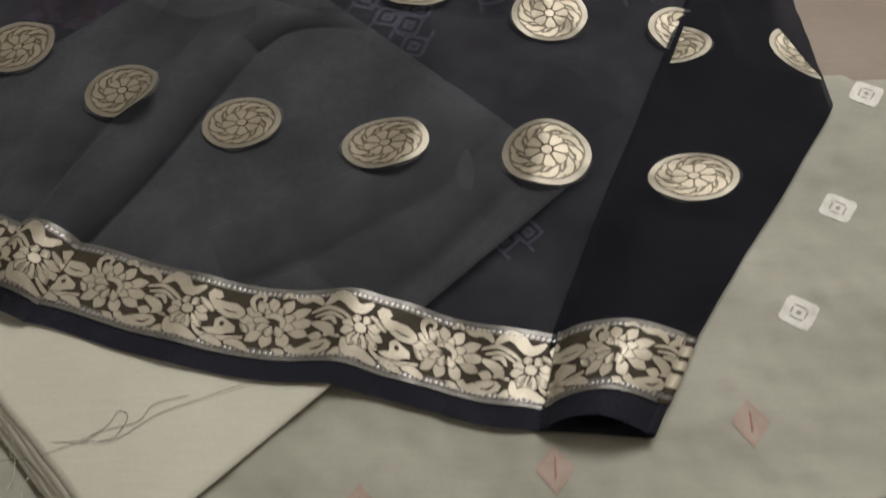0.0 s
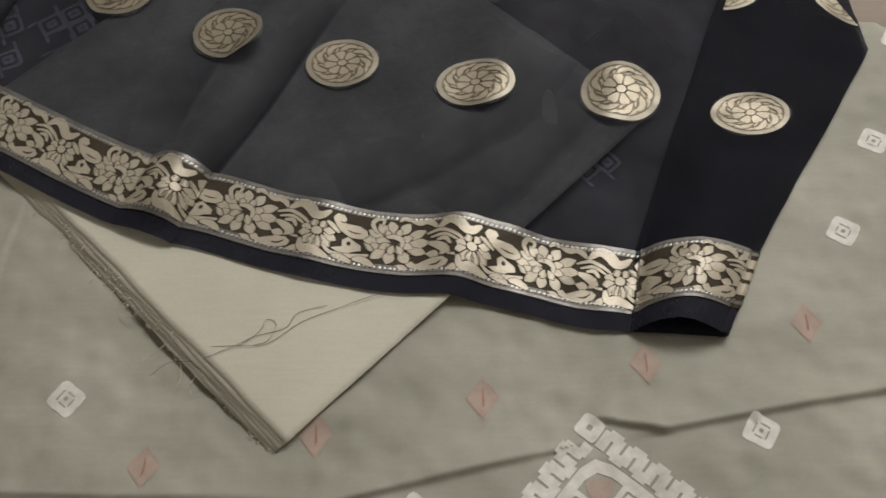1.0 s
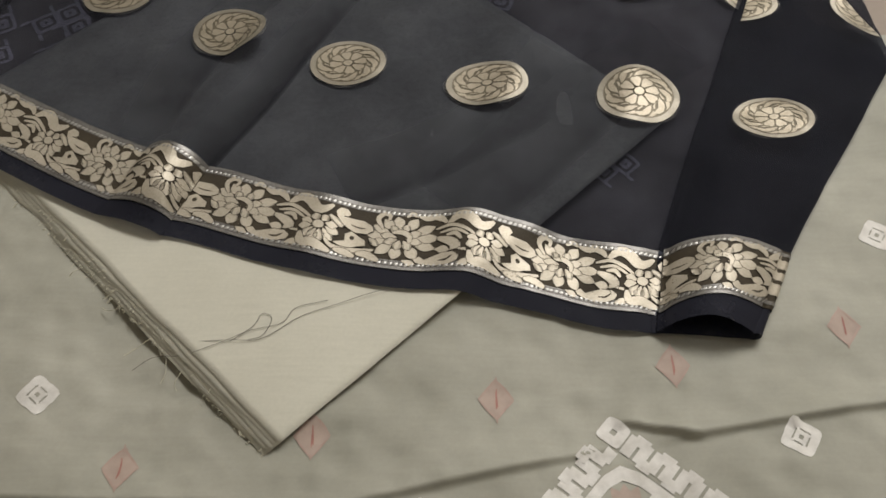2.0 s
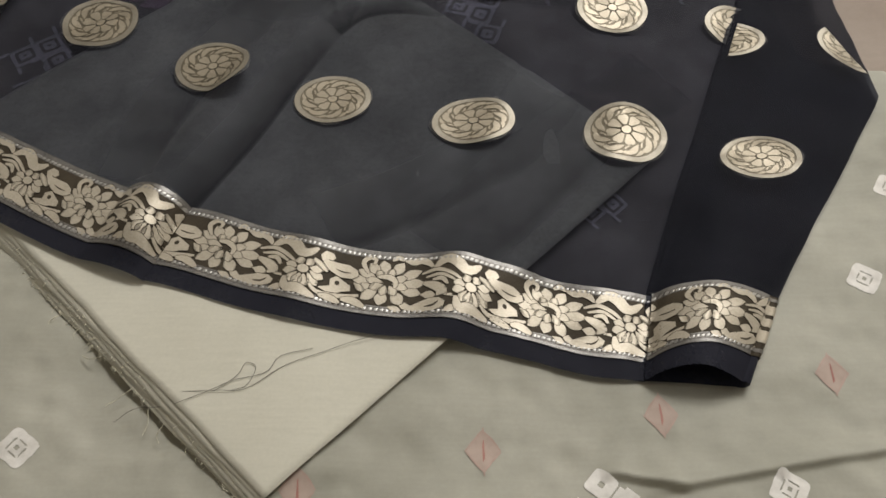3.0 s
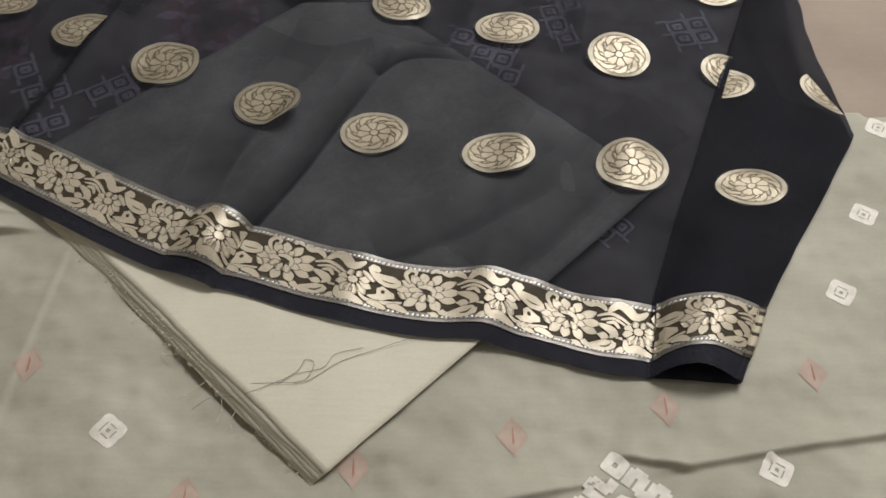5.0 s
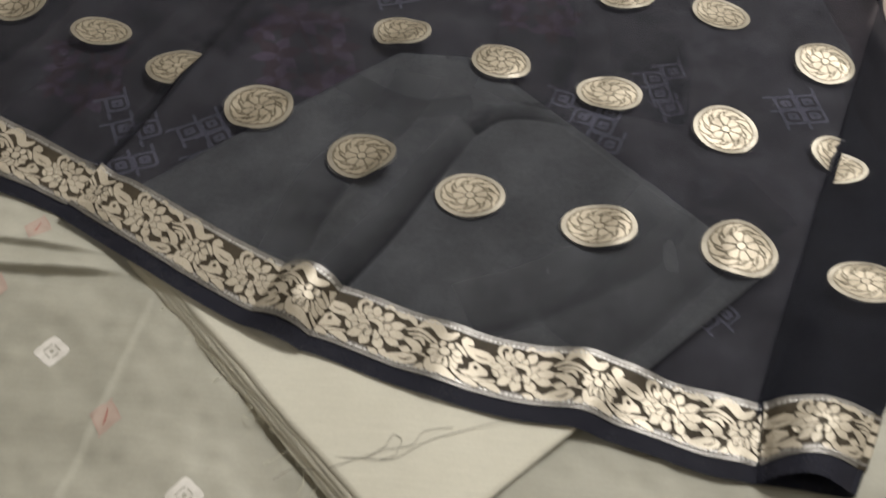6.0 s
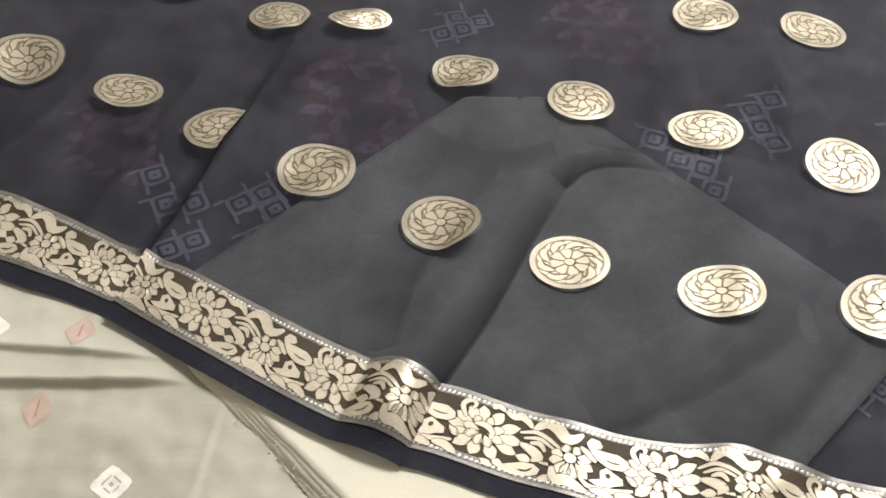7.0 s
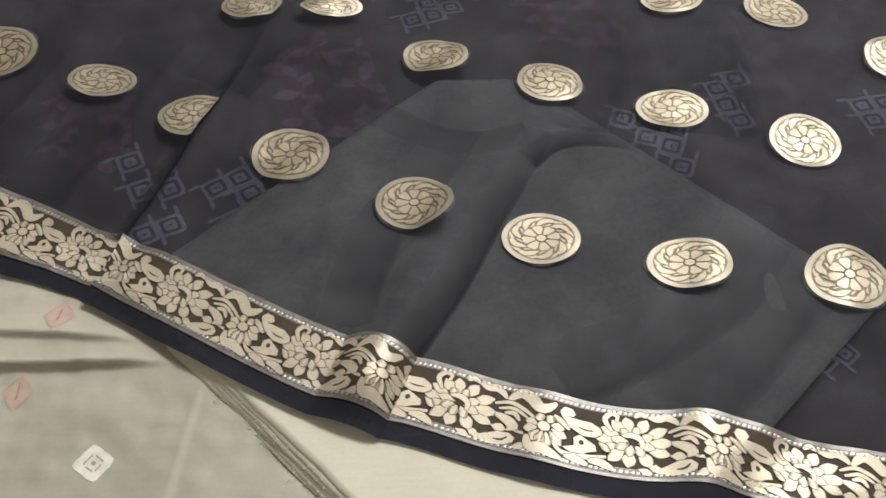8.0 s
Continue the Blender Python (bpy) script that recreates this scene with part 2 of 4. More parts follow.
def edged(name, piece, drape, parent, lift):
    """A woven piece of gold with a dark outline; piece: places, gold faces, dark faces."""
    verts, gold, ring = piece
    verts = np.array(verts, float)
    xyz = drape(verts[:, 0], verts[:, 1])
    xyz[:, 2] += lift
    ob = mesh_part(name, xyz, gold + ring, GOLD, parent)
    ob.data.materials.append(GROUND)
    ob.data.polygons.foreach_set("material_index", [0] * len(gold) + [1] * len(ring))
    return ob


# ---- room ----
box("floor", (-1.9, -1.6, -0.62), (1.9, 2.3, -0.56), FLOOR)["kind"] = "structure"
tagged(bpy.data.objects["floor"], "plain brown bedroom floor under the bed", "floor")
# unseen walls and ceiling, added so that they bounce the lamp's light as fill
for nm, lo, hi in (("wall_north", (-1.9, 2.3, -0.62), (1.9, 2.4, 2.1)), ("wall_south", (-1.9, -1.7, -0.62), (1.9, -1.6, 2.1)),
                   ("wall_east", (1.9, -1.7, -0.62), (2.0, 2.4, 2.1)), ("wall_west", (-2.0, -1.7, -0.62), (-1.9, 2.4, 2.1))):
    tagged(box(nm, lo, hi, PLASTER), "unseen plain cream painted bedroom wall, added for bounce light", "wall", kind="structure")
tagged(box("ceiling", (-2.0, -1.7, 2.1), (2.0, 2.4, 2.2), PLASTER), "unseen plain cream painted ceiling, added for bounce light", "ceiling", kind="structure")


# ---- bed with its sheet ----
def sheet_height(x, y):
    return -0.010 + 0.0025 * soft_noise(x, y, 0.11) + 0.0015 * soft_noise(x + 3, y, 0.045)


bed = thing("bed", "wide bed covered by a brown-grey cotton sheet", "bed")
nx, ny = 150, 150
gx, gy = np.meshgrid(np.linspace(-1.2, 0.9, nx), np.linspace(-0.55, 1.5, ny))
mesh_part("bed_sheet", np.stack([gx, gy, sheet_height(gx, gy)], -1).reshape(-1, 3), grid_faces(ny, nx), SHEET, bed, "brown-grey cotton bed sheet with dark stripes")
box("mattress", (-1.19, -0.54, -0.30), (0.89, 1.49, -0.022), CREAM, bed)
box("bed_frame", (-1.22, -0.57, -0.56), (0.92, 1.52, -0.30), SHEET_LINE, bed)
for line in ([(0.30, 0.72), (0.37, 0.60), (0.47, 0.50), (0.60, 0.44)], [(0.27, 1.0), (0.40, 0.80), (0.55, 0.68)]):
    o = stroke(line, 0.004, 0.007, 24)
    laid("stripe", o, band_faces(24), lambda a, b: np.stack([a, b, sheet_height(a, b)], 1), SHEET_LINE, bed, lift=0.001)


# ---- sage suit fabric ----
def edge_side(x, y, ax, ay, bx, by):
    """Distance across a line (left is positive) and the share along it."""
    dx, dy = bx - ax, by - ay
    ln = math.hypot(dx, dy)
    return (dx * (y - ay) - dy * (x - ax)) / ln, ((x - ax) * dx + (y - ay) * dy) / ln ** 2


def tuck(x, y, line, high, wide, fade=0.15):
    """A fold that overhangs: steep on one side, gentle on the other."""
    d, s = edge_side(x, y, *line)
    along = smooth01(s / fade) * smooth01((1 - s) / fade)
    return high * along * np.where(d > 0, np.exp(-d / wide), np.exp(-(d / max(wide * 0.08, 0.0020)) ** 2))


def base_height(x, y):
    x, y = np.asarray(x, float), np.asarray(y, float)
    z = 0.0034 * soft_noise(x, y, 0.085) + 0.0020 * soft_noise(x * 0.55 + y * 0.25, y * 1.1, 0.030) + 0.0008 * soft_noise(x + y, y - x, 0.016) + 0.0022 * soft_noise(x + 5, y * 0.6, 0.21)
    z += tuck(x, y, (0.050, 0.163, 0.62, 0.262), 0.0040, 0.022, 0.06)
    z += tuck(x, y, (-0.75, -0.02, 0.060, 0.168), 0.0040, 0.020, 0.10)
    z += tuck(x, y, (0.028, 0.178, 0.085, 0.165), 0.0050, 0.014, 0.3)
    z += tuck(x, y, (-0.365, 0.10, -0.335, 0.36), 0.0017, 0.018, 0.2)
    z += tuck(x, y, (-0.70, 0.340, -0.355, 0.352), 0.0075, 0.020, 0.12)
    z += tuck(x, y, (-0.70, 0.384, -0.37, 0.366), 0.0050, 0.012, 0.15)
    z += tuck(x, y, (-0.45, 0.14, -0.12, 0.13), 0.0028, 0.018, 0.3)
    return z


def on_base(a, b):
    return np.stack([a, b, base_height(a, b)], 1)


suit = thing("suit_fabric", "creased sage green fabric with white and pink embroidery", "fabric")
ys = np.concatenate([np.linspace(-0.5, 0.06, 40, endpoint=False), np.linspace(0.06, 0.44, 300, endpoint=False), np.linspace(0.44, 1.15, 110)])
ts = np.concatenate([np.linspace(0, 0.25, 30, endpoint=False), np.linspace(0.25, 0.76, 470, endpoint=False), np.linspace(0.76, 1, 90)])
cols, rows_n = len(ts), len(ys)
verts = []
for yy in ys:
    right = 0.205 + 0.60 * float(smooth01((0.50 - yy) / 0.13)) + 0.006 * math.sin(yy * 40)
    xx = np.minimum(-1.05 + 1.85 * ts, right - (1 - ts) * 0.004)
    zz = base_height(xx, np.full(cols, yy)) - 0.006 * smooth01((xx - right + 0.012) / 0.012)
    verts.append(np.stack([xx, np.full(cols, yy), zz], 1))
mesh_part("cloth", np.concatenate(verts), grid_faces(rows_n, cols), SAGE, suit)


def turned(cx, cy, angle, scale=1.0):
    ca, sa = math.cos(angle), math.sin(angle)
    return lambda a, b: on_base(cx + scale * (a * ca - b * sa), cy + scale * (a * sa + b * ca))


def ring_piece(half, inner, corner=0.25):
    """A square ring with softened corners."""
    v, f = [], []
    n = 32
    for r in (half, inner):
        for k in range(n):
            a = 2 * math.pi * k / n
            c, s = math.cos(a), math.sin(a)
            m = (abs(c) ** 7 + abs(s) ** 7) ** (-1 / 7)
            v.append((r * m * c, r * m * s))
    f = [(k, (k + 1) % n, n + (k + 1) % n, n + k) for k in range(n)]
    return v, f


def diamond(cx, cy, angle, mat, centre, size=0.0105):
    """A small embroidered square: ring, small inner square and stitched cross."""
    drape = turned(cx, cy, angle)
    if mat is not WHITE_THREAD:
        ca, sa = math.cos(math.pi / 4), math.sin(math.pi / 4)
        drape = lambda a, b: on_base(cx + 0.95 * (a * ca - b * sa), cy + 1.25 * (a * sa + b * ca))
    wob = random.Random(int((cx + cy) * 10000))
    jit = lambda a: wob.uniform(-a, a)
    if mat is WHITE_THREAD:
        for name, r0, r1, lift in (("embroidered_square", 1.0, 0.50, 0.0003), ("inner_square", 0.40, 0.14, 0.0003)):
            v, f = ring_piece(size * r0, size * r1)
            v = [(a * (1 + jit(0.03)), b * (1 + jit(0.03))) for a, b in v]
            ob = laid(name, v, f, drape, mat, suit if r0 == 1.0 else ob, lift=lift)
        for k in range(4):
            a = math.pi / 2 * k + 0.8 + jit(0.2)
            o = stroke([(size * 0.36 * math.cos(a), size * 0.36 * math.sin(a)), (size * 0.66 * math.cos(a), size * 0.66 * math.sin(a))], 0.0010, 0.0015, 3)
            laid("stitch", o, band_faces(3), drape, mat, ob, lift=0.0004)
    else:
        n = 9
        v = [((i / (n - 1) * 2 - 1) * size * 0.92 + jit(size * 0.045), (k / (n - 1) * 2 - 1) * size * 0.92 + jit(size * 0.045)) for k in range(n) for i in range(n)]
        ob = laid("embroidered_square", v, grid_faces(n, n), drape, mat, suit, lift=0.00025)
        for line in ([(-0.45, -0.42), (0.04, 0.0), (0.46, 0.45)], [(-0.26, -0.40), (0.0, -0.04), (0.30, 0.30)], [(0.70, 0.70), (0.98, 0.98)], [(-0.70, -0.70), (-0.98, -1.0)],
                     [(-0.9, 0.86), (0.0, 0.9), (0.86, 0.86)], [(0.88, -0.86), (0.9, 0.0), (0.86, 0.8)], [(-0.86, -0.9), (0.0, -0.88), (0.86, -0.86)], [(-0.88, -0.8), (-0.9, 0.0), (-0.86, 0.8)]):
            o = stroke([(a * size + jit(0.0004), b * size + jit(0.0004)) for a, b in line], 0.0005, 0.0011, 6)
            laid("stitch", o, band_faces(6), drape, centre if len(line) == 3 and abs(line[1][0]) < 0.1 and abs(line[1][1]) < 0.1 else PINK_EDGE, ob, lift=0.0004)
    return ob


for cx, cy, a in ((-0.281, 0.192, -0.65), (-0.392, 0.285, -0.62), (0.206, 0.299, -0.58), (0.130, 0.165, -0.55), (0.241, 0.369, -0.58),
                  (-0.172, 0.100, -0.75), (-0.070, 0.121, -0.75), (-0.270, 0.084, -0.7), (0.275, 0.455, -0.55), (0.30, 0.205, -0.55), (-0.49, 0.385, -0.6), (-0.50, 0.185, -0.6)):
    diamond(cx, cy, a, WHITE_THREAD, SAGE, 0.0090)
for cx, cy, a in ((-0.030, 0.188, -0.75), (0.069, 0.209, -0.78), (0.170, 0.234, -0.6), (-0.128, 0.166, -0.75), (-0.228, 0.150, -0.7), (-0.342, 0.239, -0.7),
                  (-0.447, 0.331, -0.7), (-0.434, 0.384, -0.7), (0.262, 0.262, -0.6), (-0.535, 0.30, -0.7)):
    diamond(cx, cy, a, PINK_THREAD, ROSE_THREAD, 0.0080)


def fret_motif(cx, cy, angle, side):
    """A large embroidered square: a Greek key edge round four fields with a rose butterfly and small squares."""
    drape = turned(cx, cy, angle)
    h = side / 2
    w = side * 0.058
    ob = laid("embroidered_panel", *ring_piece(h * 0.71, h * 0.60), drape, WHITE_THREAD, suit, "white and rose embroidered square with a key-pattern edge", 0.00035)
    for flip in (0, 1):
        o = [(-0.66 * h, 0), (0.66 * h, 0)]
        o = [(b, a) for a, b in o] if flip else o
        laid("cross_bar", stroke(o, w, w, 8), band_faces(8), drape, WHITE_THREAD, ob, lift=0.00045 + 0.0001 * flip)
    step = h * 0.28
    for k in range(4):
        ca, sa = math.cos(k * math.pi / 2), math.sin(k * math.pi / 2)
        spin = lambda pts: [(a * ca - b * sa, a * sa + b * ca) for a, b in pts]
        for j in range(-2, 3):
            x0 = j * step
            for seg in ([(x0 - step * .42, h * .76), (x0 - step * .42, h * .98)], [(x0 - step * .42, h * .96), (x0 + step * .12, h * .96)],
                        [(x0 + step * .08, h * .98), (x0 + step * .08, h * .76)], [(x0 + step * .08, h * .78), (x0 + step * .60, h * .78)]):
                laid("key_bar", stroke(spin(seg), w * 0.95, w * 0.95, 4), band_faces(4), drape, WHITE_THREAD, ob, lift=0.0004)
        v, f = ring_piece(h * 0.13, h * 0.03)
        laid("corner_square", [(a + h * 0.88 * (ca - sa), b + h * 0.88 * (sa + ca)) for a, b in v], f, drape, WHITE_THREAD, ob, lift=0.00045)
        # a field: small squares in two corners, butterfly between
        fx, fy = spin([(h * 0.33, h * 0.33)])[0]
        for m in (-1, 1):
            v, f = ring_piece(h * 0.125, h * 0.065)
            laid("small_square", [(a + fx + m * h * 0.19, b + fy + m * h * 0.19) for a, b in v], f, drape, WHITE_THREAD, ob, lift=0.0004)
            v, f = ring_piece(h * 0.04, h * 0.008)
            laid("knot", [(a + fx + m * h * 0.19, b + fy + m * h * 0.19) for a, b in v], f, drape, WHITE_THREAD, ob, lift=0.0004)
            for spread in (-0.5, 0.0, 0.5):
                a0 = math.pi * 0.75 + (0 if m > 0 else math.pi) + spread
                laid("wing", *fan(petal(fx, fy, a0, h * 0.27, h * 0.15, 0.7)), drape, ROSE_THREAD if (k + (m > 0)) % 2 else PINK_THREAD, ob, lift=0.0003 + 0.0001 * spread)
    return ob


fret_motif(0.038, 0.100, math.radians(-40), 0.112)


def lattice_motif(cx, cy, angle, cells, gap=0.0185):
    """White embroidered lattice: open squares with a small square inside, linked by fine bars."""
    drape = turned(cx, cy, angle)
    ob = None
    for i, j in ((0, 0), *cells):
        move = lambda pts: [(a + i * gap, b + j * gap) for a, b in pts]
        v, f = ring_piece(gap * 0.52, gap * 0.37)
        if ob is None:
            ob = laid("embroidered_lattice", move(v), f, drape, LATTICE_THREAD, suit, "white embroidered lattice of crossed bars", 0.0007)
        else:
            laid("open_square", move(v), f, drape, LATTICE_THREAD, ob, lift=0.0007)
        v, f = ring_piece(gap * 0.24, gap * 0.06)
        laid("small_square", move(v), f, drape, LATTICE_THREAD, ob, lift=0.0007)
        for seg in ([(-0.95, 0.46), (-0.5, 0.46)], [(0.46, 0.5), (0.46, 0.95)], [(-0.46, -0.5), (-0.46, -0.9)]):
            o = stroke([(a * gap, b * gap) for a, b in seg], gap * 0.13, gap * 0.15, 4)
            laid("bar", move(o), band_faces(4), drape, LATTICE_THREAD, ob, lift=0.0008)
    return ob


lattice_motif(-0.336, 0.507, 0.55, ((1, 0), (-1, 0), (0, -1), (-1, -1.9)))
lattice_motif(-0.405, 0.497, 0.45, ((0, 1.6), (1, -0.4)))
lattice_motif(-0.395, 0.455, 0.5, ((1, 0),))
lattice_motif(-0.020, 0.540, -0.35, ((-1, 0.2), (-2.2, 0.9), (0.6, -1), (0, 1)))
lattice_motif(0.030, 0.585, 0.2, ((0, 1), (1, 1.4), (0.2, -1)))
lattice_motif(0.140, 0.568, 0.15, ((1, 0), (0, 1), (1, 1)))
lattice_motif(-0.197, 0.700, 0.3, ((1, 0.4), (-1, 0), (0, 1)))
lattice_motif(0.045, 0.352, 0.7, ((1.0, -0.4), (0.4, 0.7)), 0.014)


def flower_spray(cx, cy, angle, size):
    """A rose-coloured embroidered spray of blossoms."""
    drape = turned(cx, cy, angle)
    ob = laid("embroidered_spray", stroke([(0, -size), (0.1 * size, 0), (-0.05 * size, size)], 0.002, 0.003, 14), band_faces(14), drape, PINK_EDGE, suit, "rose and mauve embroidered flower spray", 0.0006)
    for bx, by, r in ((0.0, 0.75, 0.42), (0.38, 0.1, 0.36), (-0.33, 0.12, 0.36), (0.1, -0.62, 0.40), (0.42, -0.45, 0.26), (-0.42, -0.32, 0.28), (0.45, 0.62, 0.26), (-0.45, 0.60, 0.26)):
        for k in range(6):
            laid("petal", *fan(petal(bx * size, by * size, k * math.pi / 3, r * size, r * size * 0.55, 0.7)), drape, MAUVE if k % 2 else PINK_EDGE, ob, lift=0.0005)
    return ob


flower_spray(-0.275, 0.600, 0.35, 0.070)
flower_spray(-0.455, 0.560, 0.2, 0.055)
flower_spray(-0.08, 0.70, 0.4, 0.06)


# ---- folded cream fabric ----
TIP, ALONG, ACROSS = np.array((-0.152, 0.155)), np.array((0.712, 0.702)), np.array((-0.712, 0.702))
trouser = thing("folded_fabric", "folded cream cotton trouser fabric with frayed cut edges", "fabric")
LEN, WID = 0.345, 0.354


def cream_share(x, y):
    """How far inside the folded piece a place lies, 0 to 1."""
    rx, ry = np.asarray(x) - TIP[0], np.asarray(y) - TIP[1]
    a, c = rx * ALONG[0] + ry * ALONG[1], rx * ACROSS[0] + ry * ACROSS[1]
    inside = np.minimum(np.minimum(a, LEN - a), np.minimum(c, WID - c))
    return smooth01(inside / 0.026 + 0.85)


def cream_layer(k, low, high, slide, shrink):
    """One folded ply as a thin slab with a rounded fold along its long side."""
    na, nc = 70, 76
    out = []
    for top in (1, 0):
        for i in range(na):
            for j in range(nc):
                s, t = i / (na - 1), j / (nc - 1)
                a = s * (LEN - shrink)
                c = t * WID + slide * 0.2
                wob = 0.0005 * math.sin(c * 60 + k * 2) + 0.0002 * math.sin(c * 170 + k)
                a = a + (1 - s) * (-slide + wob)
                if a + c > LEN + WID - 0.055:          # the far corner is turned under
                    extra = a + c - (LEN + WID - 0.055)
                    a, c = a - extra / 2, c - extra / 2
                p = TIP + ALONG * a + ACROSS * c
                rim = min(s, 1 - s) * LEN, min(t, 1 - t) * WID
                round_off = 1 - smooth01(min(rim[1], rim[0]) / 0.0022)
                z = high if top else low
                z += (-1 if top else 1) * round_off * (high - low) * 0.45
                z += 0.0007 * float(soft_noise(p[0], p[1], 0.05)) + 0.0003 * float(soft_noise(p[0] * 2, p[1], 0.02))
                out.append((p[0], p[1], z))
    half = na * nc
    f = grid_faces(na, nc) + [tuple(half + q for q in reversed(g)) for g in grid_faces(na, nc)]
    edge = [i * nc for i in range(na)] + [(na - 1) * nc + j for j in range(1, nc)] + [i * nc + nc - 1 for i in range(na - 2, -1, -1)] + [j for j in range(nc - 2, 0, -1)]
    f += [(edge[q], edge[(q + 1) % len(edge)], half + edge[(q + 1) % len(edge)], half + edge[q]) for q in range(len(edge))]
    return mesh_part("ply", out, f, CREAM, trouser)


PLIES = ((0.0002, 0.0008, 0.0006, 0.000), (0.0010, 0.0016, -0.0008, 0.002), (0.0018, 0.0024, -0.0026, 0.003), (0.0026, 0.0032, -0.0042, 0.005), (0.0034, 0.0040, -0.0066, 0.006), (0.0042, 0.0050, -0.0094, 0.008))
for k, (lo, hi, slide, shrink) in enumerate(PLIES):
    cream_layer(k, lo + 0.0022, hi + 0.0022, slide, shrink)

rng = random.Random(3)


def thread(name, points, thick, mat, parent, label=""):
    """A round thread through the points."""
    line, _ = spline(points, 10 * (len(points) - 1))
    v, f, m = [], [], 5
    for i, p in enumerate(line):
        d = line[min(i + 1, len(line) - 1)] - line[max(i - 1, 0)]
        d /= max(np.linalg.norm(d), 1e-9)
        side = np.cross(d, (0, 0, 1.0))
        side /= max(np.linalg.norm(side), 1e-9)
        up = np.cross(side, d)
        for q in range(m):
            a = 2 * math.pi * q / m
            v.append(p + thick * (math.cos(a) * side + math.sin(a) * up))
    for i in range(len(line) - 1):
        for q in range(m):
            f.append((i * m + q, i * m + (q + 1) % m, (i + 1) * m + (q + 1) % m, (i + 1) * m + q))
    return mesh_part(name, v, f, mat, parent, label)


# frayed ends along the cut side
fv, ff = [], []
for n in range(480):
    c = rng.random() * WID
    k = rng.choice((0, 0, 0, 1, 2, 3, 4))
    p = TIP + ALONG * (-PLIES[k][2] + 0.001) + ACROSS * c
    z = PLIES[k][1] + 0.0018
    ln = rng.uniform(0.0006, 0.0022) * (2.2 if rng.random() < 0.07 else 1)
    side = rng.uniform(-1, 1) * 0.7
    q = p + (-ALONG + ACROSS * side) * ln
    r = q + (-ALONG * rng.uniform(-0.4, 1) + ACROSS * rng.uniform(-1, 1)) * ln * 0.7
    w = ACROSS * 0.00016
    b = len(fv)
    for pt, zz in ((p, z), (q, z - ln * 0.25 * rng.random() + 0.0006), (r, max(0.0012, z - ln * 0.9))):
        fv += [(pt[0] - w[0], pt[1] - w[1], zz), (pt[0] + w[0], pt[1] + w[1], zz + 0.0002)]
    ff += [(b, b + 1, b + 3, b + 2), (b + 2, b + 3, b + 5, b + 4)]
mesh_part("fraying", fv, ff, FRAY, trouser, "loose frayed threads of the cut edge")["kind"] = "stuff"
for c0 in (0.02, 0.05, 0.07, 0.085, 0.10, 0.13, 0.17, 0.24):
    p = TIP + ALONG * -0.0005 + ACROSS * c0
    pts = [(*p, 0.006)]
    d = Vector((-0.7, -0.7 + rng.uniform(-.5, .5)))
    for s in range(3):
        d = Vector((d.x + rng.uniform(-.9, .9), d.y + rng.uniform(-.9, .9)))
        p = p + np.array((d.x, d.y)) * 0.0032
        pts.append((*p, max(0.0022, 0.005 - 0.002 * s)))
    thread("loose_thread", pts, 0.00022, FRAY, trouser)

stray = thing("stray_thread", "tangled dark loose thread lying on the cream fabric", "thread")
for pts in ([(-0.206, 0.222), (-0.178, 0.222), (-0.160, 0.223), (-0.140, 0.237), (-0.118, 0.246), (-0.10, 0.253), (-0.08, 0.259)],
            [(-0.178, 0.221), (-0.166, 0.231), (-0.162, 0.239), (-0.156, 0.236), (-0.160, 0.225), (-0.168, 0.222)],
            [(-0.198, 0.214), (-0.180, 0.222), (-0.168, 0.228), (-0.150, 0.233), (-0.143, 0.243), (-0.125, 0.248)],
            [(-0.230, 0.204), (-0.220, 0.212), (-0.206, 0.213)]):
    thread("strand", [(x, y, 0.0085 if x > -0.205 else 0.0065) for x, y in pts], 0.00017, DARK_THREAD, stray)


# ---- black dupatta ----
dupatta = thing("dupatta", "sheer black dupatta with gold medallions and floral zari border", "dupatta")
BAND, HEM, REACH = -0.0455, -0.0578, 0.62


# places where the cloth tips towards the lamp or away from it: x, y, slope towards -y, slope along x
TIPS = ((0.071, 0.412, 0.16, 0.05), (0.079, 0.541, 0.26, 0.0), (0.178, 0.630, 0.22, 0.05), (0.159, 0.388, -0.12, 0.0), (-0.029, 0.422, -0.04, 0.0), (-0.106, 0.602, 0.10, 0.10),
        (-0.301, 0.526, 0.08, 0.0), (-0.211, 0.478, 0.04, 0.10), (-0.538, 0.644, 0.12, 0.12), (-0.455, 0.608, -0.14, 0.0), (-0.381, 0.568, -0.16, 0.0), (-0.350, 0.704, -0.14, 0.0), (-0.014, 0.573, -0.05, 0.0))


def ease(x, y, v):
    """Height at which the dupatta rests: close on the suit fabric, and higher where the folded piece lies under it."""
    under = cream_share(x, y)
    airy = smooth01((v + 0.07) / 0.15)
    rest = (base_height(x, y) * 0.9 + 0.0024 + 0.0006 * airy) * (1 - under) + 0.0083 * under
    run, across = x * 0.40 + y * 0.92, x * 0.92 - y * 0.40
    z = rest + 0.0014 * airy * soft_noise(across, run * 0.22, 0.028)
    z = z + (0.0012 * soft_noise(x, y * 0.7, 0.07) + 0.0007 * soft_noise(x * 1.4 + y * 0.5, y, 0.03)) * airy + 0.0006
    for cx, cy, sy, sx in TIPS:
        near = np.exp(-(((x - cx) ** 2 + (y - cy) ** 2) / 0.034 ** 2) ** 2)
        z = z + near * (sy * (y - cy) + sx * (x - cx) + 0.009 * (abs(sy) + abs(sx)))
    floor_z = np.maximum(base_height(x, y) + 0.0016, 0.0080 * under)
    return np.maximum(z, floor_z)


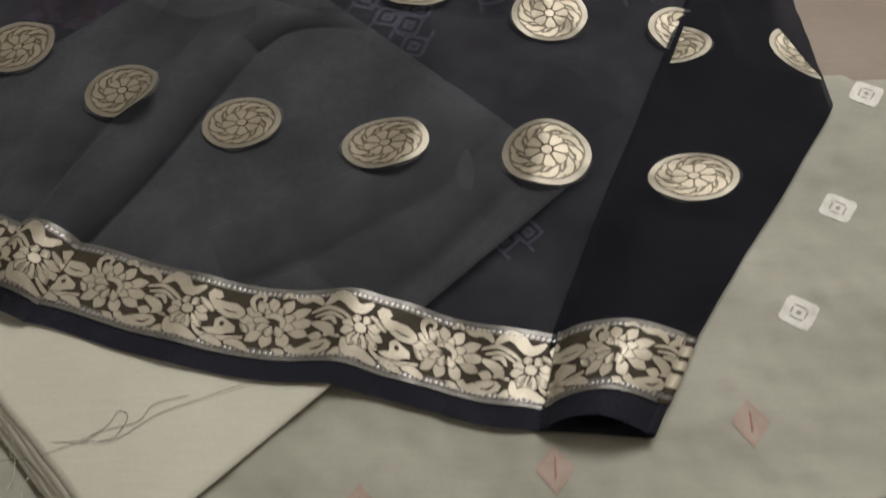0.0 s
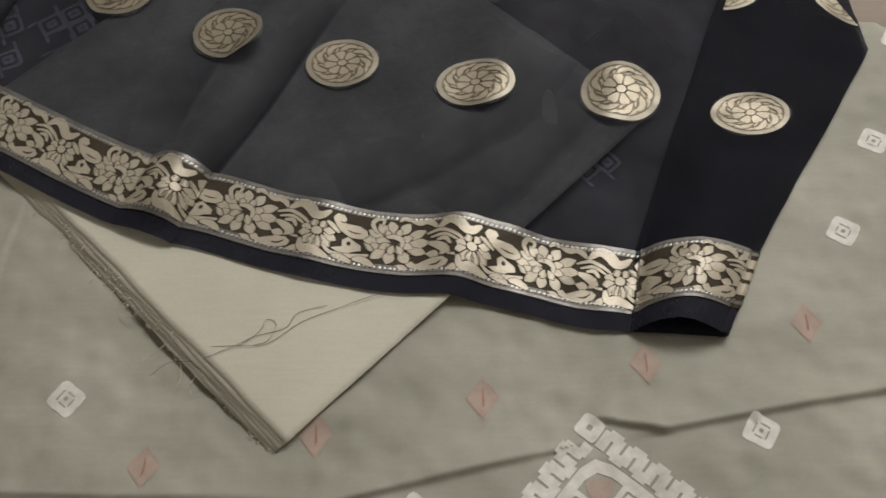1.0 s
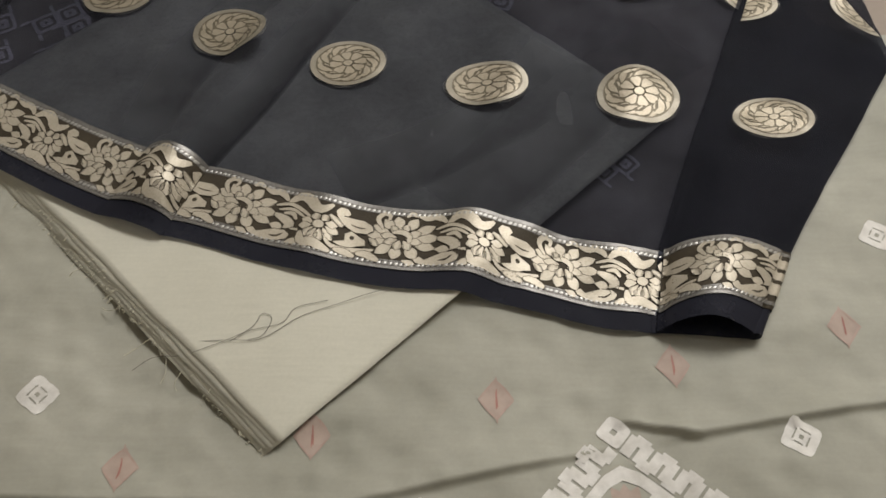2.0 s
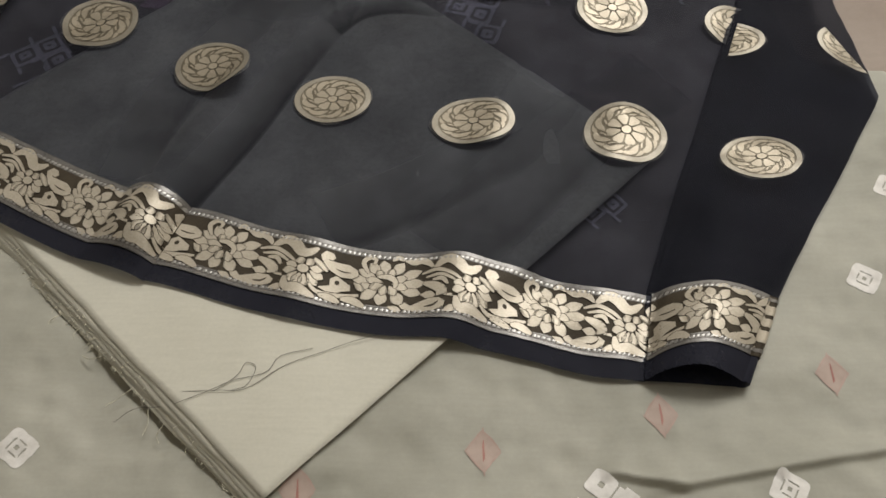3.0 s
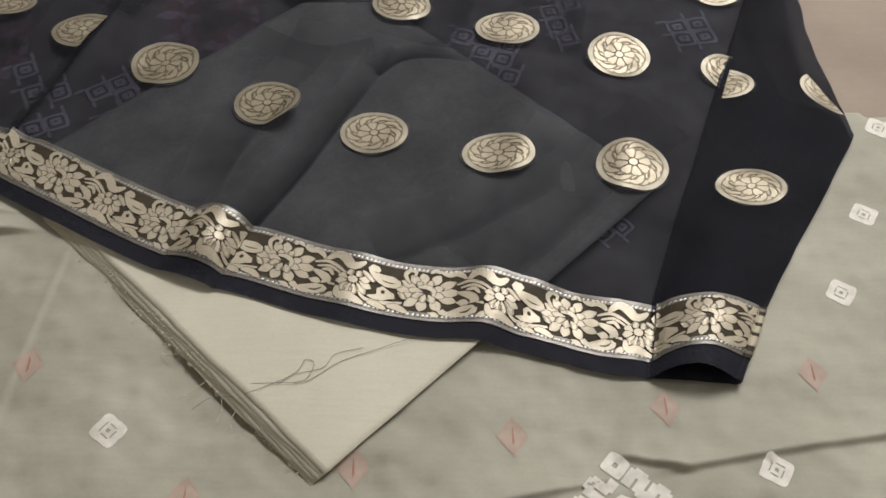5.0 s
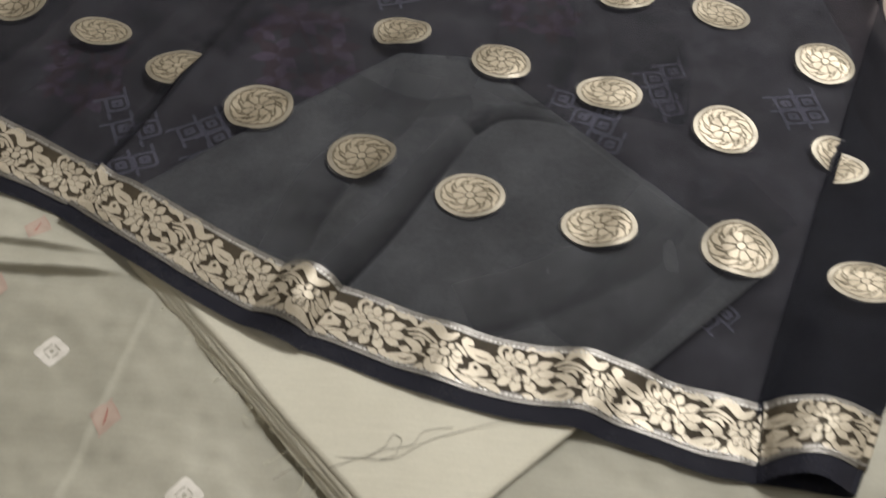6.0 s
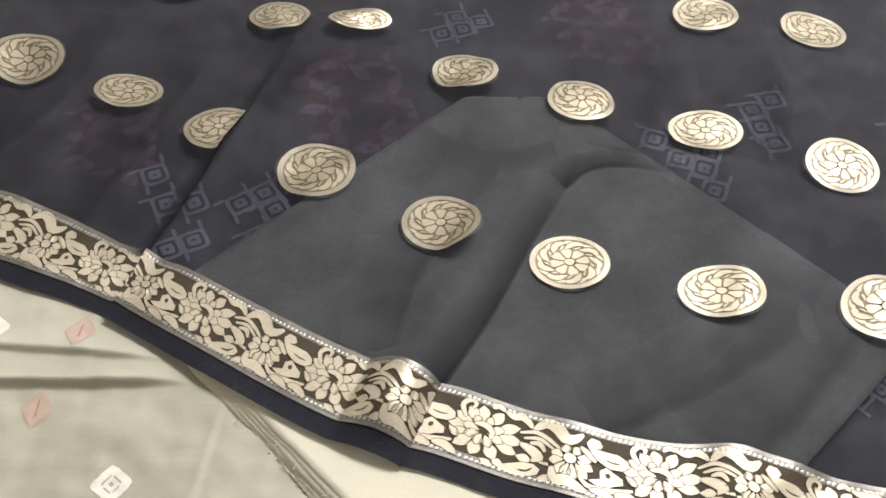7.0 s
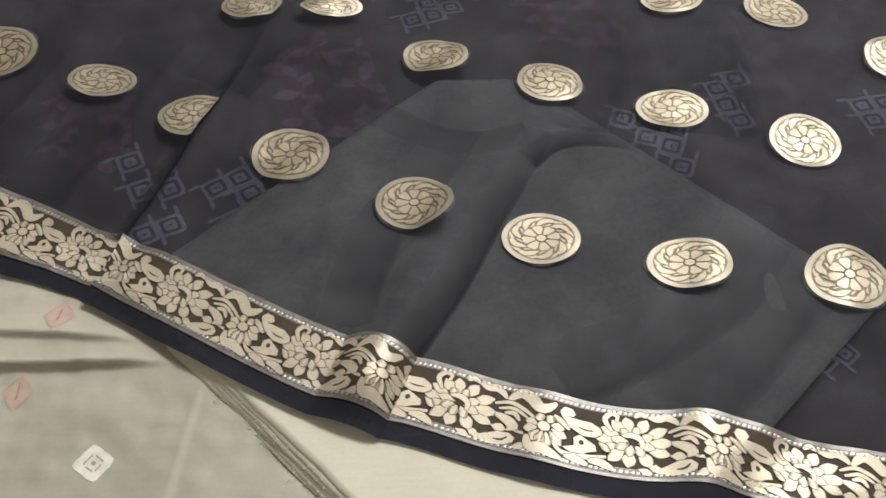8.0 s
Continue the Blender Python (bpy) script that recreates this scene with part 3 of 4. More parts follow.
def ridge(x, y, line, high, wide):
    d, s = edge_side(x, y, *line)
    return high * np.exp(-(d / wide) ** 2) * smooth01(s / 0.2) * smooth01((1 - s) / 0.3)


class Panel:
    """A stretch of the cloth between two pleats: a border line, and the way in which the cloth runs up from it."""

    def __init__(self, border, ways, shape, grow=1.0):
        self.line, self.length = spline(border, 200)
        self.ways, self.shape, self.grow = np.array(ways, float), shape, grow

    def plan(self, u, v):
        s = np.clip(np.asarray(u, float) / self.length, 0, 1) * 200
        i = np.minimum(s.astype(int), 199)
        f = (s - i)[:, None]
        p = self.line[i] * (1 - f) + self.line[i + 1] * f
        t = s / 200
        way = np.stack([np.interp(t, self.ways[:, 0], self.ways[:, k]) for k in (1, 2)], 1)
        up = np.stack([np.interp(t, self.ways[:, 0], self.ways[:, k]) for k in (3, 4)], 1)
        way = np.where(np.asarray(v)[:, None] < 0, way, up)
        way /= np.linalg.norm(way, axis=1)[:, None]
        return p + way * (np.asarray(v) * np.where(np.asarray(v) < 0, self.grow - 1.9 * (self.grow - 1) * smooth01((t - 0.8) / 0.2), 1.0))[:, None], t

    def __call__(self, u, v):
        u, v = np.asarray(u, float), np.asarray(v, float)
        p, t = self.plan(u, v)
        dx, dy, z = self.shape(p[:, 0], p[:, 1], t, v)
        return np.stack([p[:, 0] + dx, p[:, 1] + dy, z], 1)


def shape_left(x, y, t, v):
    z = ease(x, y, v) + ridge(x, y, (-0.52, 0.45, -0.44, 0.80), 0.006, 0.02) + ridge(x, y, (-0.60, 0.45, -0.55, 0.80), 0.008, 0.02)
    return 0, 0, z - 0.0016 * smooth01((t - 0.85) / 0.15)


def shape_middle(x, y, t, v):
    fade = 0.08 + 0.92 * smooth01((0.25 - v) / 0.24)
    b = np.clip((t - 0.80) / 0.20, 0, 1)
    fade = fade * (0.25 + 0.75 * smooth01((v + 0.058) / 0.03))
    roll = 0.0135 * np.sin(math.pi * np.clip(b, 0, 1) ** 1.05) ** 0.8 * fade
    z = ease(x, y, v) + 0.0018 + roll - 0.0014 * smooth01((t - 0.97) / 0.03) + 0.0012 * smooth01((0.06 - t) / 0.06)
    z = z + ridge(x, y, (-0.37, 0.66, -0.20, 0.74), 0.006, 0.015)
    return 0, 0, z


def shape_right(x, y, t, v):
    z = ease(x, y, v)
    z = z + ridge(x, y, (-0.055, 0.24, 0.02, 0.55), 0.0045, 0.016) + ridge(x, y, (0.03, 0.22, 0.10, 0.55), 0.003, 0.014)
    z = z + ridge(x, y, (-0.16, 0.62, 0.0, 0.50), 0.003, 0.010) + ridge(x, y, (-0.15, 0.24, -0.09, 0.50), 0.0022, 0.016)
    return 0, 0, z - 0.002 * smooth01((t - 0.95) / 0.05)


def shape_flap(x, y, t, v):
    high = 0.004 + 0.013 * smooth01((0.10 - v) / 0.14)
    z = ease(x, y, v) + 0.0010 + high * np.sin(math.pi * np.clip(t * 0.92, 0, 1)) ** 0.9 * smooth01(t / 0.1)
    return 0, 0, z


LEFT = Panel([(-0.80, 0.575), (-0.70, 0.560), (-0.60, 0.535), (-0.522, 0.502), (-0.478, 0.485), (-0.44, 0.4655), (-0.412, 0.4495), (-0.402, 0.4445)],
             [(0, .22, .97, .20, .98), (1, .28, .96, .31, .95)], shape_left, 1.10)
MIDDLE = Panel([(-0.4065, 0.4500), (-0.37, 0.4285), (-0.334, 0.4085), (-0.295, 0.3865), (-0.257, 0.3670), (-0.231, 0.3570), (-0.2075, 0.3480)],
               [(0, .25, .97, .31, .95), (0.78, .36, .93, .42, .91), (1, .37, .93, .45, .89)], shape_middle)
RIGHT = Panel([(-0.2095, 0.3495), (-0.192, 0.3450), (-0.153, 0.3310), (-0.107, 0.3185), (-0.076, 0.3130), (-0.045, 0.3115), (-0.021, 0.3065), (0.009, 0.2985), (0.042, 0.2895), (0.0745, 0.2860)],
              [(0, .36, .93, .45, .89), (0.25, .2, .98, .40, .91), (0.6, .05, 1, .36, .93), (1, .20, .98, .36, .93)], shape_right)
FLAP = Panel([(0.0738, 0.2860), (0.092, 0.2870), (0.112, 0.2860), (0.130, 0.2830), (0.1435, 0.2810)],
             [(0, .20, .98, .36, .93), (1, .45, .89, .545, .84)], shape_flap)
# the voile runs on unbroken over the first three stretches
CUT = 188
SHEET_LINE_POINTS = np.vstack([LEFT.line[:CUT], MIDDLE.line[2:-1], RIGHT.line[1:]])


class Voile:
    """The open cloth above the border, as one sheet."""

    def __init__(self):
        run = np.r_[0, np.cumsum(np.linalg.norm(np.diff(SHEET_LINE_POINTS, axis=0), axis=1))]
        self.length, self.run = run[-1], run
        self.mid = run[CUT], run[CUT + len(MIDDLE.line) - 3]

    def __call__(self, u, v):
        u, v = np.asarray(u, float), np.asarray(v, float)
        p = np.stack([np.interp(u, self.run, SHEET_LINE_POINTS[:, k]) for k in (0, 1)], 1)
        lo, hi = self.mid
        way = np.stack([np.interp(u, [0, lo, lo + 0.78 * (hi - lo), hi, hi + 0.25 * (self.length - hi), hi + 0.6 * (self.length - hi), self.length], k)
                        for k in ((.20, .31, .42, .45, .40, .36, .36), (.98, .95, .91, .89, .91, .93, .93))], 1)
        p = p + way / np.linalg.norm(way, axis=1)[:, None] * v[:, None]
        x, y = p[:, 0], p[:, 1]
        in_left, in_right = smooth01((lo + 0.004 - u) / 0.008), smooth01((u - hi + 0.003) / 0.006)
        z = shape_left(x, y, 0 * u, v)[2] * in_left + shape_right(x, y, (u - hi) / (self.length - hi), v)[2] * in_right
        z = z + shape_middle(x, y, np.clip((u - lo) / (hi - lo), 0, 1), v)[2] * (1 - in_left - in_right)
        return np.stack([x, y, z], 1)


VOILE = Voile()


def flap_place(u, v):
    """The end flap; past its corner the edge turns back up."""
    v = np.asarray(v, float)
    v = np.where(v < BAND, BAND + (v - BAND) * (1 + 0.40 * np.clip(np.asarray(u) / FLAP.length, 0, 1)), v)
    xyz = FLAP(u, v)
    t = np.clip(np.asarray(u) / FLAP.length, 0, 1)
    over = np.maximum(np.asarray(v) - 0.195, 0)
    xyz[:, 0] -= over * t * (0.66 - 0.10 * np.minimum(over / 0.2, 1))
    xyz[:, 1] += over * t * 0.16
    return xyz


# fabric length at which each stretch of border begins, so that the pattern runs on
START = {LEFT: 0.0982, MIDDLE: 0.0342, RIGHT: 0.0642, FLAP: 0.0633}


def panel_mesh(place, length, v0, v1, nu, nv, mat, name, label="", lift=0.0):
    us, vs = np.linspace(0, length, nu), np.linspace(v0, v1, nv)
    gu, gv = np.meshgrid(us, vs)
    xyz = place(gu.ravel(), gv.ravel())
    xyz[:, 2] += lift
    return mesh_part(name, xyz, grid_faces(nv, nu), mat, dupatta, label)


PLACES = ((LEFT, LEFT), (MIDDLE, MIDDLE), (RIGHT, RIGHT), (FLAP, flap_place))
for p, place in PLACES:
    nu = max(24, int(p.length / 0.003))
    panel_mesh(place, p.length, HEM, BAND, nu, 8, BLACK_HEM, "hem", "plain navy-black hem")


panel_mesh(VOILE, VOILE.length, 0.0, REACH, 420, 260, BLACK, "voile", "sheer black voile")
panel_mesh(flap_place, FLAP.length, 0.0, REACH, 40, 220, BLACK, "voile", "sheer black voile of the end flap")
# the lower half of the doubled cloth, below the folded cream piece
gu, gv = np.meshgrid(np.linspace(0, VOILE.length, 300), np.linspace(-0.02, REACH, 200))
low = VOILE(gu.ravel(), gv.ravel())
low[:, 2] = np.minimum(base_height(low[:, 0], low[:, 1]) + 0.0011, low[:, 2] - 0.0006)
mesh_part("lower_voile", low, grid_faces(200, 300), LOWER, dupatta, "lower layer of the doubled voile")


# the end flap folds round its edge and runs back underneath
def wrapped(k, v, far=1.05):
    """Cross-section past the flap's edge: a half turn, then back below."""
    edge = flap_place(np.full(len(v), FLAP.length), v)
    start = flap_place(np.zeros(len(v)), v)
    back = start - edge
    back[:, 2] = 0
    back /= np.maximum(np.linalg.norm(back, axis=1), 1e-6)[:, None]
    low = base_height(edge[:, 0], edge[:, 1]) + 0.0012
    r = np.maximum((edge[:, 2] - low) / 2, 0.0008)
    out = edge.copy()
    if k <= 1:
        a = math.pi * k
        out -= back * (r * 1.3 * math.sin(a))[:, None]
        out[:, 2] = edge[:, 2] - r + r * math.cos(a)
    else:
        width = np.linalg.norm((start - edge)[:, :2], axis=1) * (1.03 + (far - 1.03) * smooth01((0.16 - v) / 0.09))
        out += back * (width * (k - 1))[:, None]
        out[:, 2] = base_height(out[:, 0], out[:, 1]) + 0.0022
    return out


ks = [*np.linspace(0, 1, 9), *np.linspace(1.04, 2, 34)]
for v0, v1, nv, mat, nm in ((BAND, REACH, 150, BLACK, "turned_under_voile"), (HEM, BAND, 6, BLACK_HEM, "turned_under_hem")):
    vs = np.linspace(v0, v1, nv)
    mesh_part(nm, np.concatenate([wrapped(k, vs, 1.05) for k in ks]), grid_faces(len(ks), nv), mat, dupatta, "end of the cloth folded underneath")


for v0, v1, mat, nm, lift in ((BAND, 0.0, GROUND, "turned_border", 0.0), (-0.0430, -0.0405, SILVER, "rope_turn", 0.0004), (-0.0045, -0.002, SILVER, "rope_turn", 0.0004),
                              (-0.036, -0.027, GOLD, "leaf_turn", 0.0004), (-0.024, -0.018, GOLD, "leaf_turn", 0.0004), (-0.015, -0.008, GOLD, "leaf_turn", 0.0004)):
    vs = np.linspace(v0, v1, 8)
    turn = [wrapped(k, vs) for k in np.linspace(0, 0.85, 8)]
    out = turn[4] - turn[0]
    out /= np.maximum(np.linalg.norm(out[:, :2], axis=1), 1e-6)[:, None]
    out[:, 2] = 0.4
    lead = flap_place(np.full(8, FLAP.length - 0.0016), vs) + np.array((0, 0, 0.0010 + lift))
    mesh_part(nm, np.concatenate([lead] + [q + out * (0.0007 + lift) for q in turn]), grid_faces(9, 8), mat, dupatta)


# ---- zari border ----
REPEAT = 0.0985
RIM_WIDE = 0.00036


def border_unit():
    """One repeat of the floral pattern, drawn on a sheet of 300 by 135 whose large flower sits at (0, 66): (kind, places, gold faces, dark faces)."""
    out = []

    def sheet(o):
        return [(x / 300 * REPEAT, y / 135 * BAND) for x, y in o]

    def area(kind, o, dark=False):
        o = swollen(sheet(o), 0.0 if dark else 0.00030)
        v, f = filled(o, 0.0034)
        if dark:
            out.append((kind, v, [], f))
            return
        n, m = len(o), len(v)
        v = v + swollen(o, RIM_WIDE)
        out.append((kind, v, f, [(k, (k + 1) % n, m + (k + 1) % n, m + k) for k in range(n)]))

    def line(kind, w, pts, dark=False, n=12, thin=0.35):
        area(kind, stroke(pts, w * thin, w, n), dark)

    def leafy(kind, bx, by, tx, ty, w):
        area(kind, petal(bx, by, math.atan2(ty - by, tx - bx), math.hypot(tx - bx, ty - by) * 1.06, w * 1.14, 1.25, 10, 1.05))

    # large flower: outer petals, inner petals, hooked heart
    for q in ((-22, 66, -60, 66, 15), (-20, 57, -50, 46, 15), (-18, 75, -50, 86, 15), (-12, 80, -38, 104, 17), (-2, 83, -8, 112, 18), (10, 82, 30, 108, 18),
              (20, 75, 60, 88, 16), (24, 66, 66, 66, 16), (20, 57, 58, 40, 16), (10, 51, 26, 24, 17), (-2, 50, -10, 22, 18), (-12, 52, -32, 30, 16)):
        leafy("petal", *q)
    for q in ((-6, 66, -34, 64, 12), (-5, 71, -27, 80, 12), (-1, 73, -6, 92, 13), (6, 73, 18, 90, 13), (10, 68, 36, 76, 12), (10, 61, 34, 54, 12), (4, 57, 10, 38, 12), (-4, 58, -18, 44, 12)):
        leafy("petal", *q)
    line("petal", 9, [(-16, 56), (2, 54), (16, 62), (16, 76)])
    # leaves and scrolls to the small flower
    line("curl", 8, [(-34, 50), (-46, 30), (-36, 16), (-24, 20), (-27, 30)])
    line("curl", 8, [(6, 18), (16, 11), (28, 16)], n=8)
    line("leaf", 13, [(30, 16), (46, 20), (60, 16), (74, 24), (80, 32)], thin=0.25)
    line("leaf", 21, [(84, 34), (104, 16), (124, 22), (138, 36), (152, 36), (168, 22)], thin=0.2)
    line("tendril", 6, [(62, 46), (88, 38), (112, 46), (134, 60)], n=10)
    line("tendril", 5, [(70, 54), (96, 49), (122, 62)], n=10)
    line("leaf", 17, [(66, 66), (84, 72), (98, 82), (98, 98), (116, 92)], thin=0.3)
    line("curl", 7, [(82, 60), (98, 58), (108, 70)], n=8)
    leafy("leaf", 62, 90, 86, 92, 13)
    area("paisley", [(28, 112), (37, 106), (46, 113), (58, 107), (76, 99), (94, 98), (104, 105), (101, 114), (86, 121), (64, 124), (44, 121), (33, 118)])
    line("slit", 4, [(70, 114), (84, 112), (93, 104)], True, 6)
    leafy("leaf", 8, 116, 30, 122, 9)
    leafy("leaf", 100, 123, 124, 114, 10)
    # small flower
    for q in ((140, 70, 120, 66, 13), (139, 76, 118, 82, 13), (142, 80, 130, 101, 14), (148, 81, 143, 106, 15), (154, 81, 160, 106, 15), (160, 78, 180, 98, 14), (163, 73, 188, 82, 13),
              (162, 66, 184, 66, 13), (146, 64, 140, 50, 14), (155, 63, 164, 50, 13)):
        leafy("petal", *q)
    area("flower_eye", oval(10, 8, 12, 150, 71))
    line("leaf", 18, [(122, 94), (128, 114), (148, 112), (168, 118), (182, 122)], thin=0.25)
    line("leaf", 10, [(166, 46), (180, 54), (194, 64)], n=8)
    area("paisley", [(181, 44), (176, 34), (183, 24), (196, 25), (202, 33), (197, 40), (190, 41), (206, 42), (230, 42), (246, 50), (249, 60), (238, 68), (218, 69), (197, 60)])
    line("slit", 3, [(208, 55), (222, 58), (236, 57)], True, 6)
    area("leaf", [(204, 92), (202, 78), (212, 70), (224, 77), (238, 84), (240, 94), (226, 98), (216, 104), (202, 106), (184, 99), (194, 96)])
    area("slit", oval(4.5, 5, 8, 215, 83), True)
    line("tendril", 8, [(168, 98), (184, 110), (220, 109), (256, 101)], n=10)
    line("leaf", 12, [(188, 115), (208, 116), (226, 122)], n=8)
    line("leaf", 13, [(228, 114), (246, 113), (268, 122)], n=8)
    leafy("leaf", 244, 76, 262, 90, 9)
    return out


UNIT = border_unit()


def lay_border(p, place):
    start = START[p]
    nu = max(20, int(p.length / 0.0022))
    band = panel_mesh(place, p.length, BAND, 0.0, nu, 26, GROUND, "zari_border", "bronze zari border with champagne floral weave and silver rope edges", 0.0005)
    first = int(math.floor(start / REPEAT)) - 1
    for r in range(first, int((start + p.length) / REPEAT) + 2):
        for k, (kind, v, gold, ring) in enumerate(UNIT):
            u = np.array([q[0] for q in v]) + r * REPEAT - start
            if u.max() < 0.0006 or u.min() > p.length - 0.0006:
                continue
            moved = np.stack([np.clip(u, 0.0002, p.length - 0.0002), [q[1] for q in v]], 1)
            edged(kind, (moved, gold, ring), place, band, 0.0007 + 0.000009 * k)
    # silver rails: a plain woven strip, then a row of small rope stitches on a dull ground
    for v0, v1, mat, lift in ((-0.0026, 0.0, SILVER, 0.0008), (-0.0058, -0.0026, DULL_SILVER, 0.0007), (BAND + 0.0056, BAND + 0.0062, SILVER, 0.0008),
                              (BAND + 0.0018, BAND + 0.0056, DULL_SILVER, 0.0007), (BAND, BAND + 0.0018, SILVER, 0.0008)):
        us = np.linspace(0, p.length, nu)
        v = np.concatenate([np.stack([us, np.full(nu, w)], 1) for w in (v0, v1)])
        laid("silver_rail", v, grid_faces(2, nu), place, mat, band, lift=lift)
    bv, bf = [], []
    bead = random.Random(9)
    for mid in (-0.0042, BAND + 0.0037):
        n = int(p.length / 0.0031)
        for k in range(n):
            cu = (k + 0.5 + bead.uniform(-0.10, 0.10)) * p.length / n
            b = len(bv)
            w, h = 0.00100 * bead.uniform(0.85, 1.15), 0.00125 * bead.uniform(0.85, 1.1)
            ring = [(cu - w - 0.0004, mid - h), (cu + w * 0.3, mid - h), (cu + w + 0.0002, mid - h * 0.2), (cu + w + 0.0004, mid + h), (cu - w * 0.3, mid + h), (cu - w - 0.0002, mid + h * 0.2)]
            xyz = place(np.clip([q[0] for q in ring] + [cu], 0, p.length), np.array([q[1] for q in ring] + [mid]))
            xyz[:, 2] += np.array([0.0008] * 6 + [0.0013])
            bv += [tuple(q) for q in xyz]
            bf += [(b + q, b + (q + 1) % 6, b + 6) for q in range(6)]
    mesh_part("rope_edge", bv, bf, BRIGHT_SILVER, band, "silver rope stitch")["kind"] = "stuff"


for p, place in PLACES:
    lay_border(p, place)


# ---- woven medallions ----
def surface(p, place):
    """Drape for spots given in the plan: the height of that stretch of cloth there."""
    us, vs = np.linspace(0, p.length, int(p.length / 0.0025)), np.linspace(0.0, 0.56, 225)
    gu, gv = np.meshgrid(us, vs)
    all_points = place(gu.ravel(), gv.ravel())

    def drape(x, y):
        near = all_points[(np.abs(all_points[:, 0] - np.mean(x)) < 0.045) & (np.abs(all_points[:, 1] - np.mean(y)) < 0.045)]
        d = (near[None, :, 0] - x[:, None]) ** 2 + (near[None, :, 1] - y[:, None]) ** 2
        k = np.argpartition(d, 4, axis=1)[:, :4]
        w = 1 / (np.take_along_axis(d, k, 1) + 2e-7)
        return np.stack([x, y, (near[k, 2] * w).sum(1) / w.sum(1)], 1)
    return drape


def medallion(cx, cy, rx, ry, angle, drape, cut=None, lean=0.0):
    """A round woven flower in a pale rim; cut is a line beyond which it vanishes into a pleat."""
    ca, sa = math.cos(angle), math.sin(angle)

    def place(a, b):
        a = np.asarray(a) + lean * np.asarray(b)
        x, y = cx + rx * a * ca - ry * b * sa, cy + rx * a * sa + ry * b * ca
        if cut:
            d, _ = edge_side(x, y, *cut)
            ln = math.hypot(cut[2] - cut[0], cut[3] - cut[1])
            nx_, ny_ = -(cut[3] - cut[1]) / ln, (cut[2] - cut[0]) / ln
            off = np.minimum(d, 0)
            x, y = x - nx_ * off, y - ny_ * off
        return drape(x, y)

 
    rings = 7
    v = [(r / rings * 0.985 * a, r / rings * 0.985 * b) for r in range(1, rings + 1) for a, b in oval(1, 1, 40)] + [(0, 0)]
    f = [(r * 40 + k, r * 40 + (k + 1) % 40, (r + 1) * 40 + (k + 1) % 40, (r + 1) * 40 + k) for r in range(rings - 1) for k in range(40)] + [(k, (k + 1) % 40, rings * 40) for k in range(40)]
    ob = laid("medallion", v, f, place, MEDAL_GROUND, dupatta, "champagne woven flower medallion in a pale round rim", 0.0004)

    def put(name, o, mat=MEDAL_GOLD, faces=None):
        v, f = (o, faces) if faces else fan(o)
        if cut:
            x = place(np.array([q[0] for q in v]), np.array([q[1] for q in v]))
            if np.ptp(edge_side(x[:, 0], x[:, 1], *cut)[0]) < 1e-6:
                return
        laid(name, v, f, place, mat, ob, lift=0.0008)

    n = 40
    edge = random.Random(int(abs(cx * 900 + cy * 300)))
    ragged = [1.015 + edge.uniform(0, 0.03) + 0.05 * max(0, math.sin(k * 0.47 + cx * 50)) ** 3 for k in range(n)]
    out = [(a * r, b * r) for (a, b), r in zip(oval(1.0, 1.0, n), ragged)]
    laid("ragged_edge", out + oval(0.99, 0.99, n), [(k, (k + 1) % n, n + (k + 1) % n, n + k) for k in range(n)], place, FRINGE, ob, lift=0.0003)
    put("rim", oval(1.0, 1.0, n) + oval(0.855, 0.855, n), RIM, [(k, (k + 1) % n, n + (k + 1) % n, n + k) for k in range(n)])
    put("flower_eye", oval(0.125, 0.125, 12))
    polar = lambda a, pts: [(r * math.cos(a + d), r * math.sin(a + d)) for r, d in pts]
    for k in range(8):
        a = 2 * math.pi * k / 8 + 0.2
        put("petal", polar(a, [(0.16, -0.24), (0.26, -0.31), (0.40, -0.335), (0.47, -0.25), (0.495, -0.11), (0.47, 0.0), (0.495, 0.11), (0.47, 0.25), (0.40, 0.335), (0.26, 0.31), (0.16, 0.24)]))
    for k in range(9):
        a = 2 * math.pi * k / 9 + 0.05
        put("leaf", polar(a, [(0.505, 0.38), (0.515, 0.20), (0.55, 0.05), (0.61, -0.07), (0.67, -0.20), (0.69, -0.34), (0.75, -0.39), (0.80, -0.28), (0.80, -0.11), (0.75, 0.06), (0.67, 0.19), (0.58, 0.28)]))
        put("leaf", polar(a, [(0.825, -0.02), (0.785, 0.08), (0.715, 0.19), (0.68, 0.28), (0.72, 0.34), (0.79, 0.30), (0.825, 0.15)]))
        put("leaf", polar(a, [(0.51, -0.01), (0.53, -0.12), (0.58, -0.21), (0.635, -0.29), (0.61, -0.335), (0.54, -0.27), (0.505, -0.15)]))
    return ob


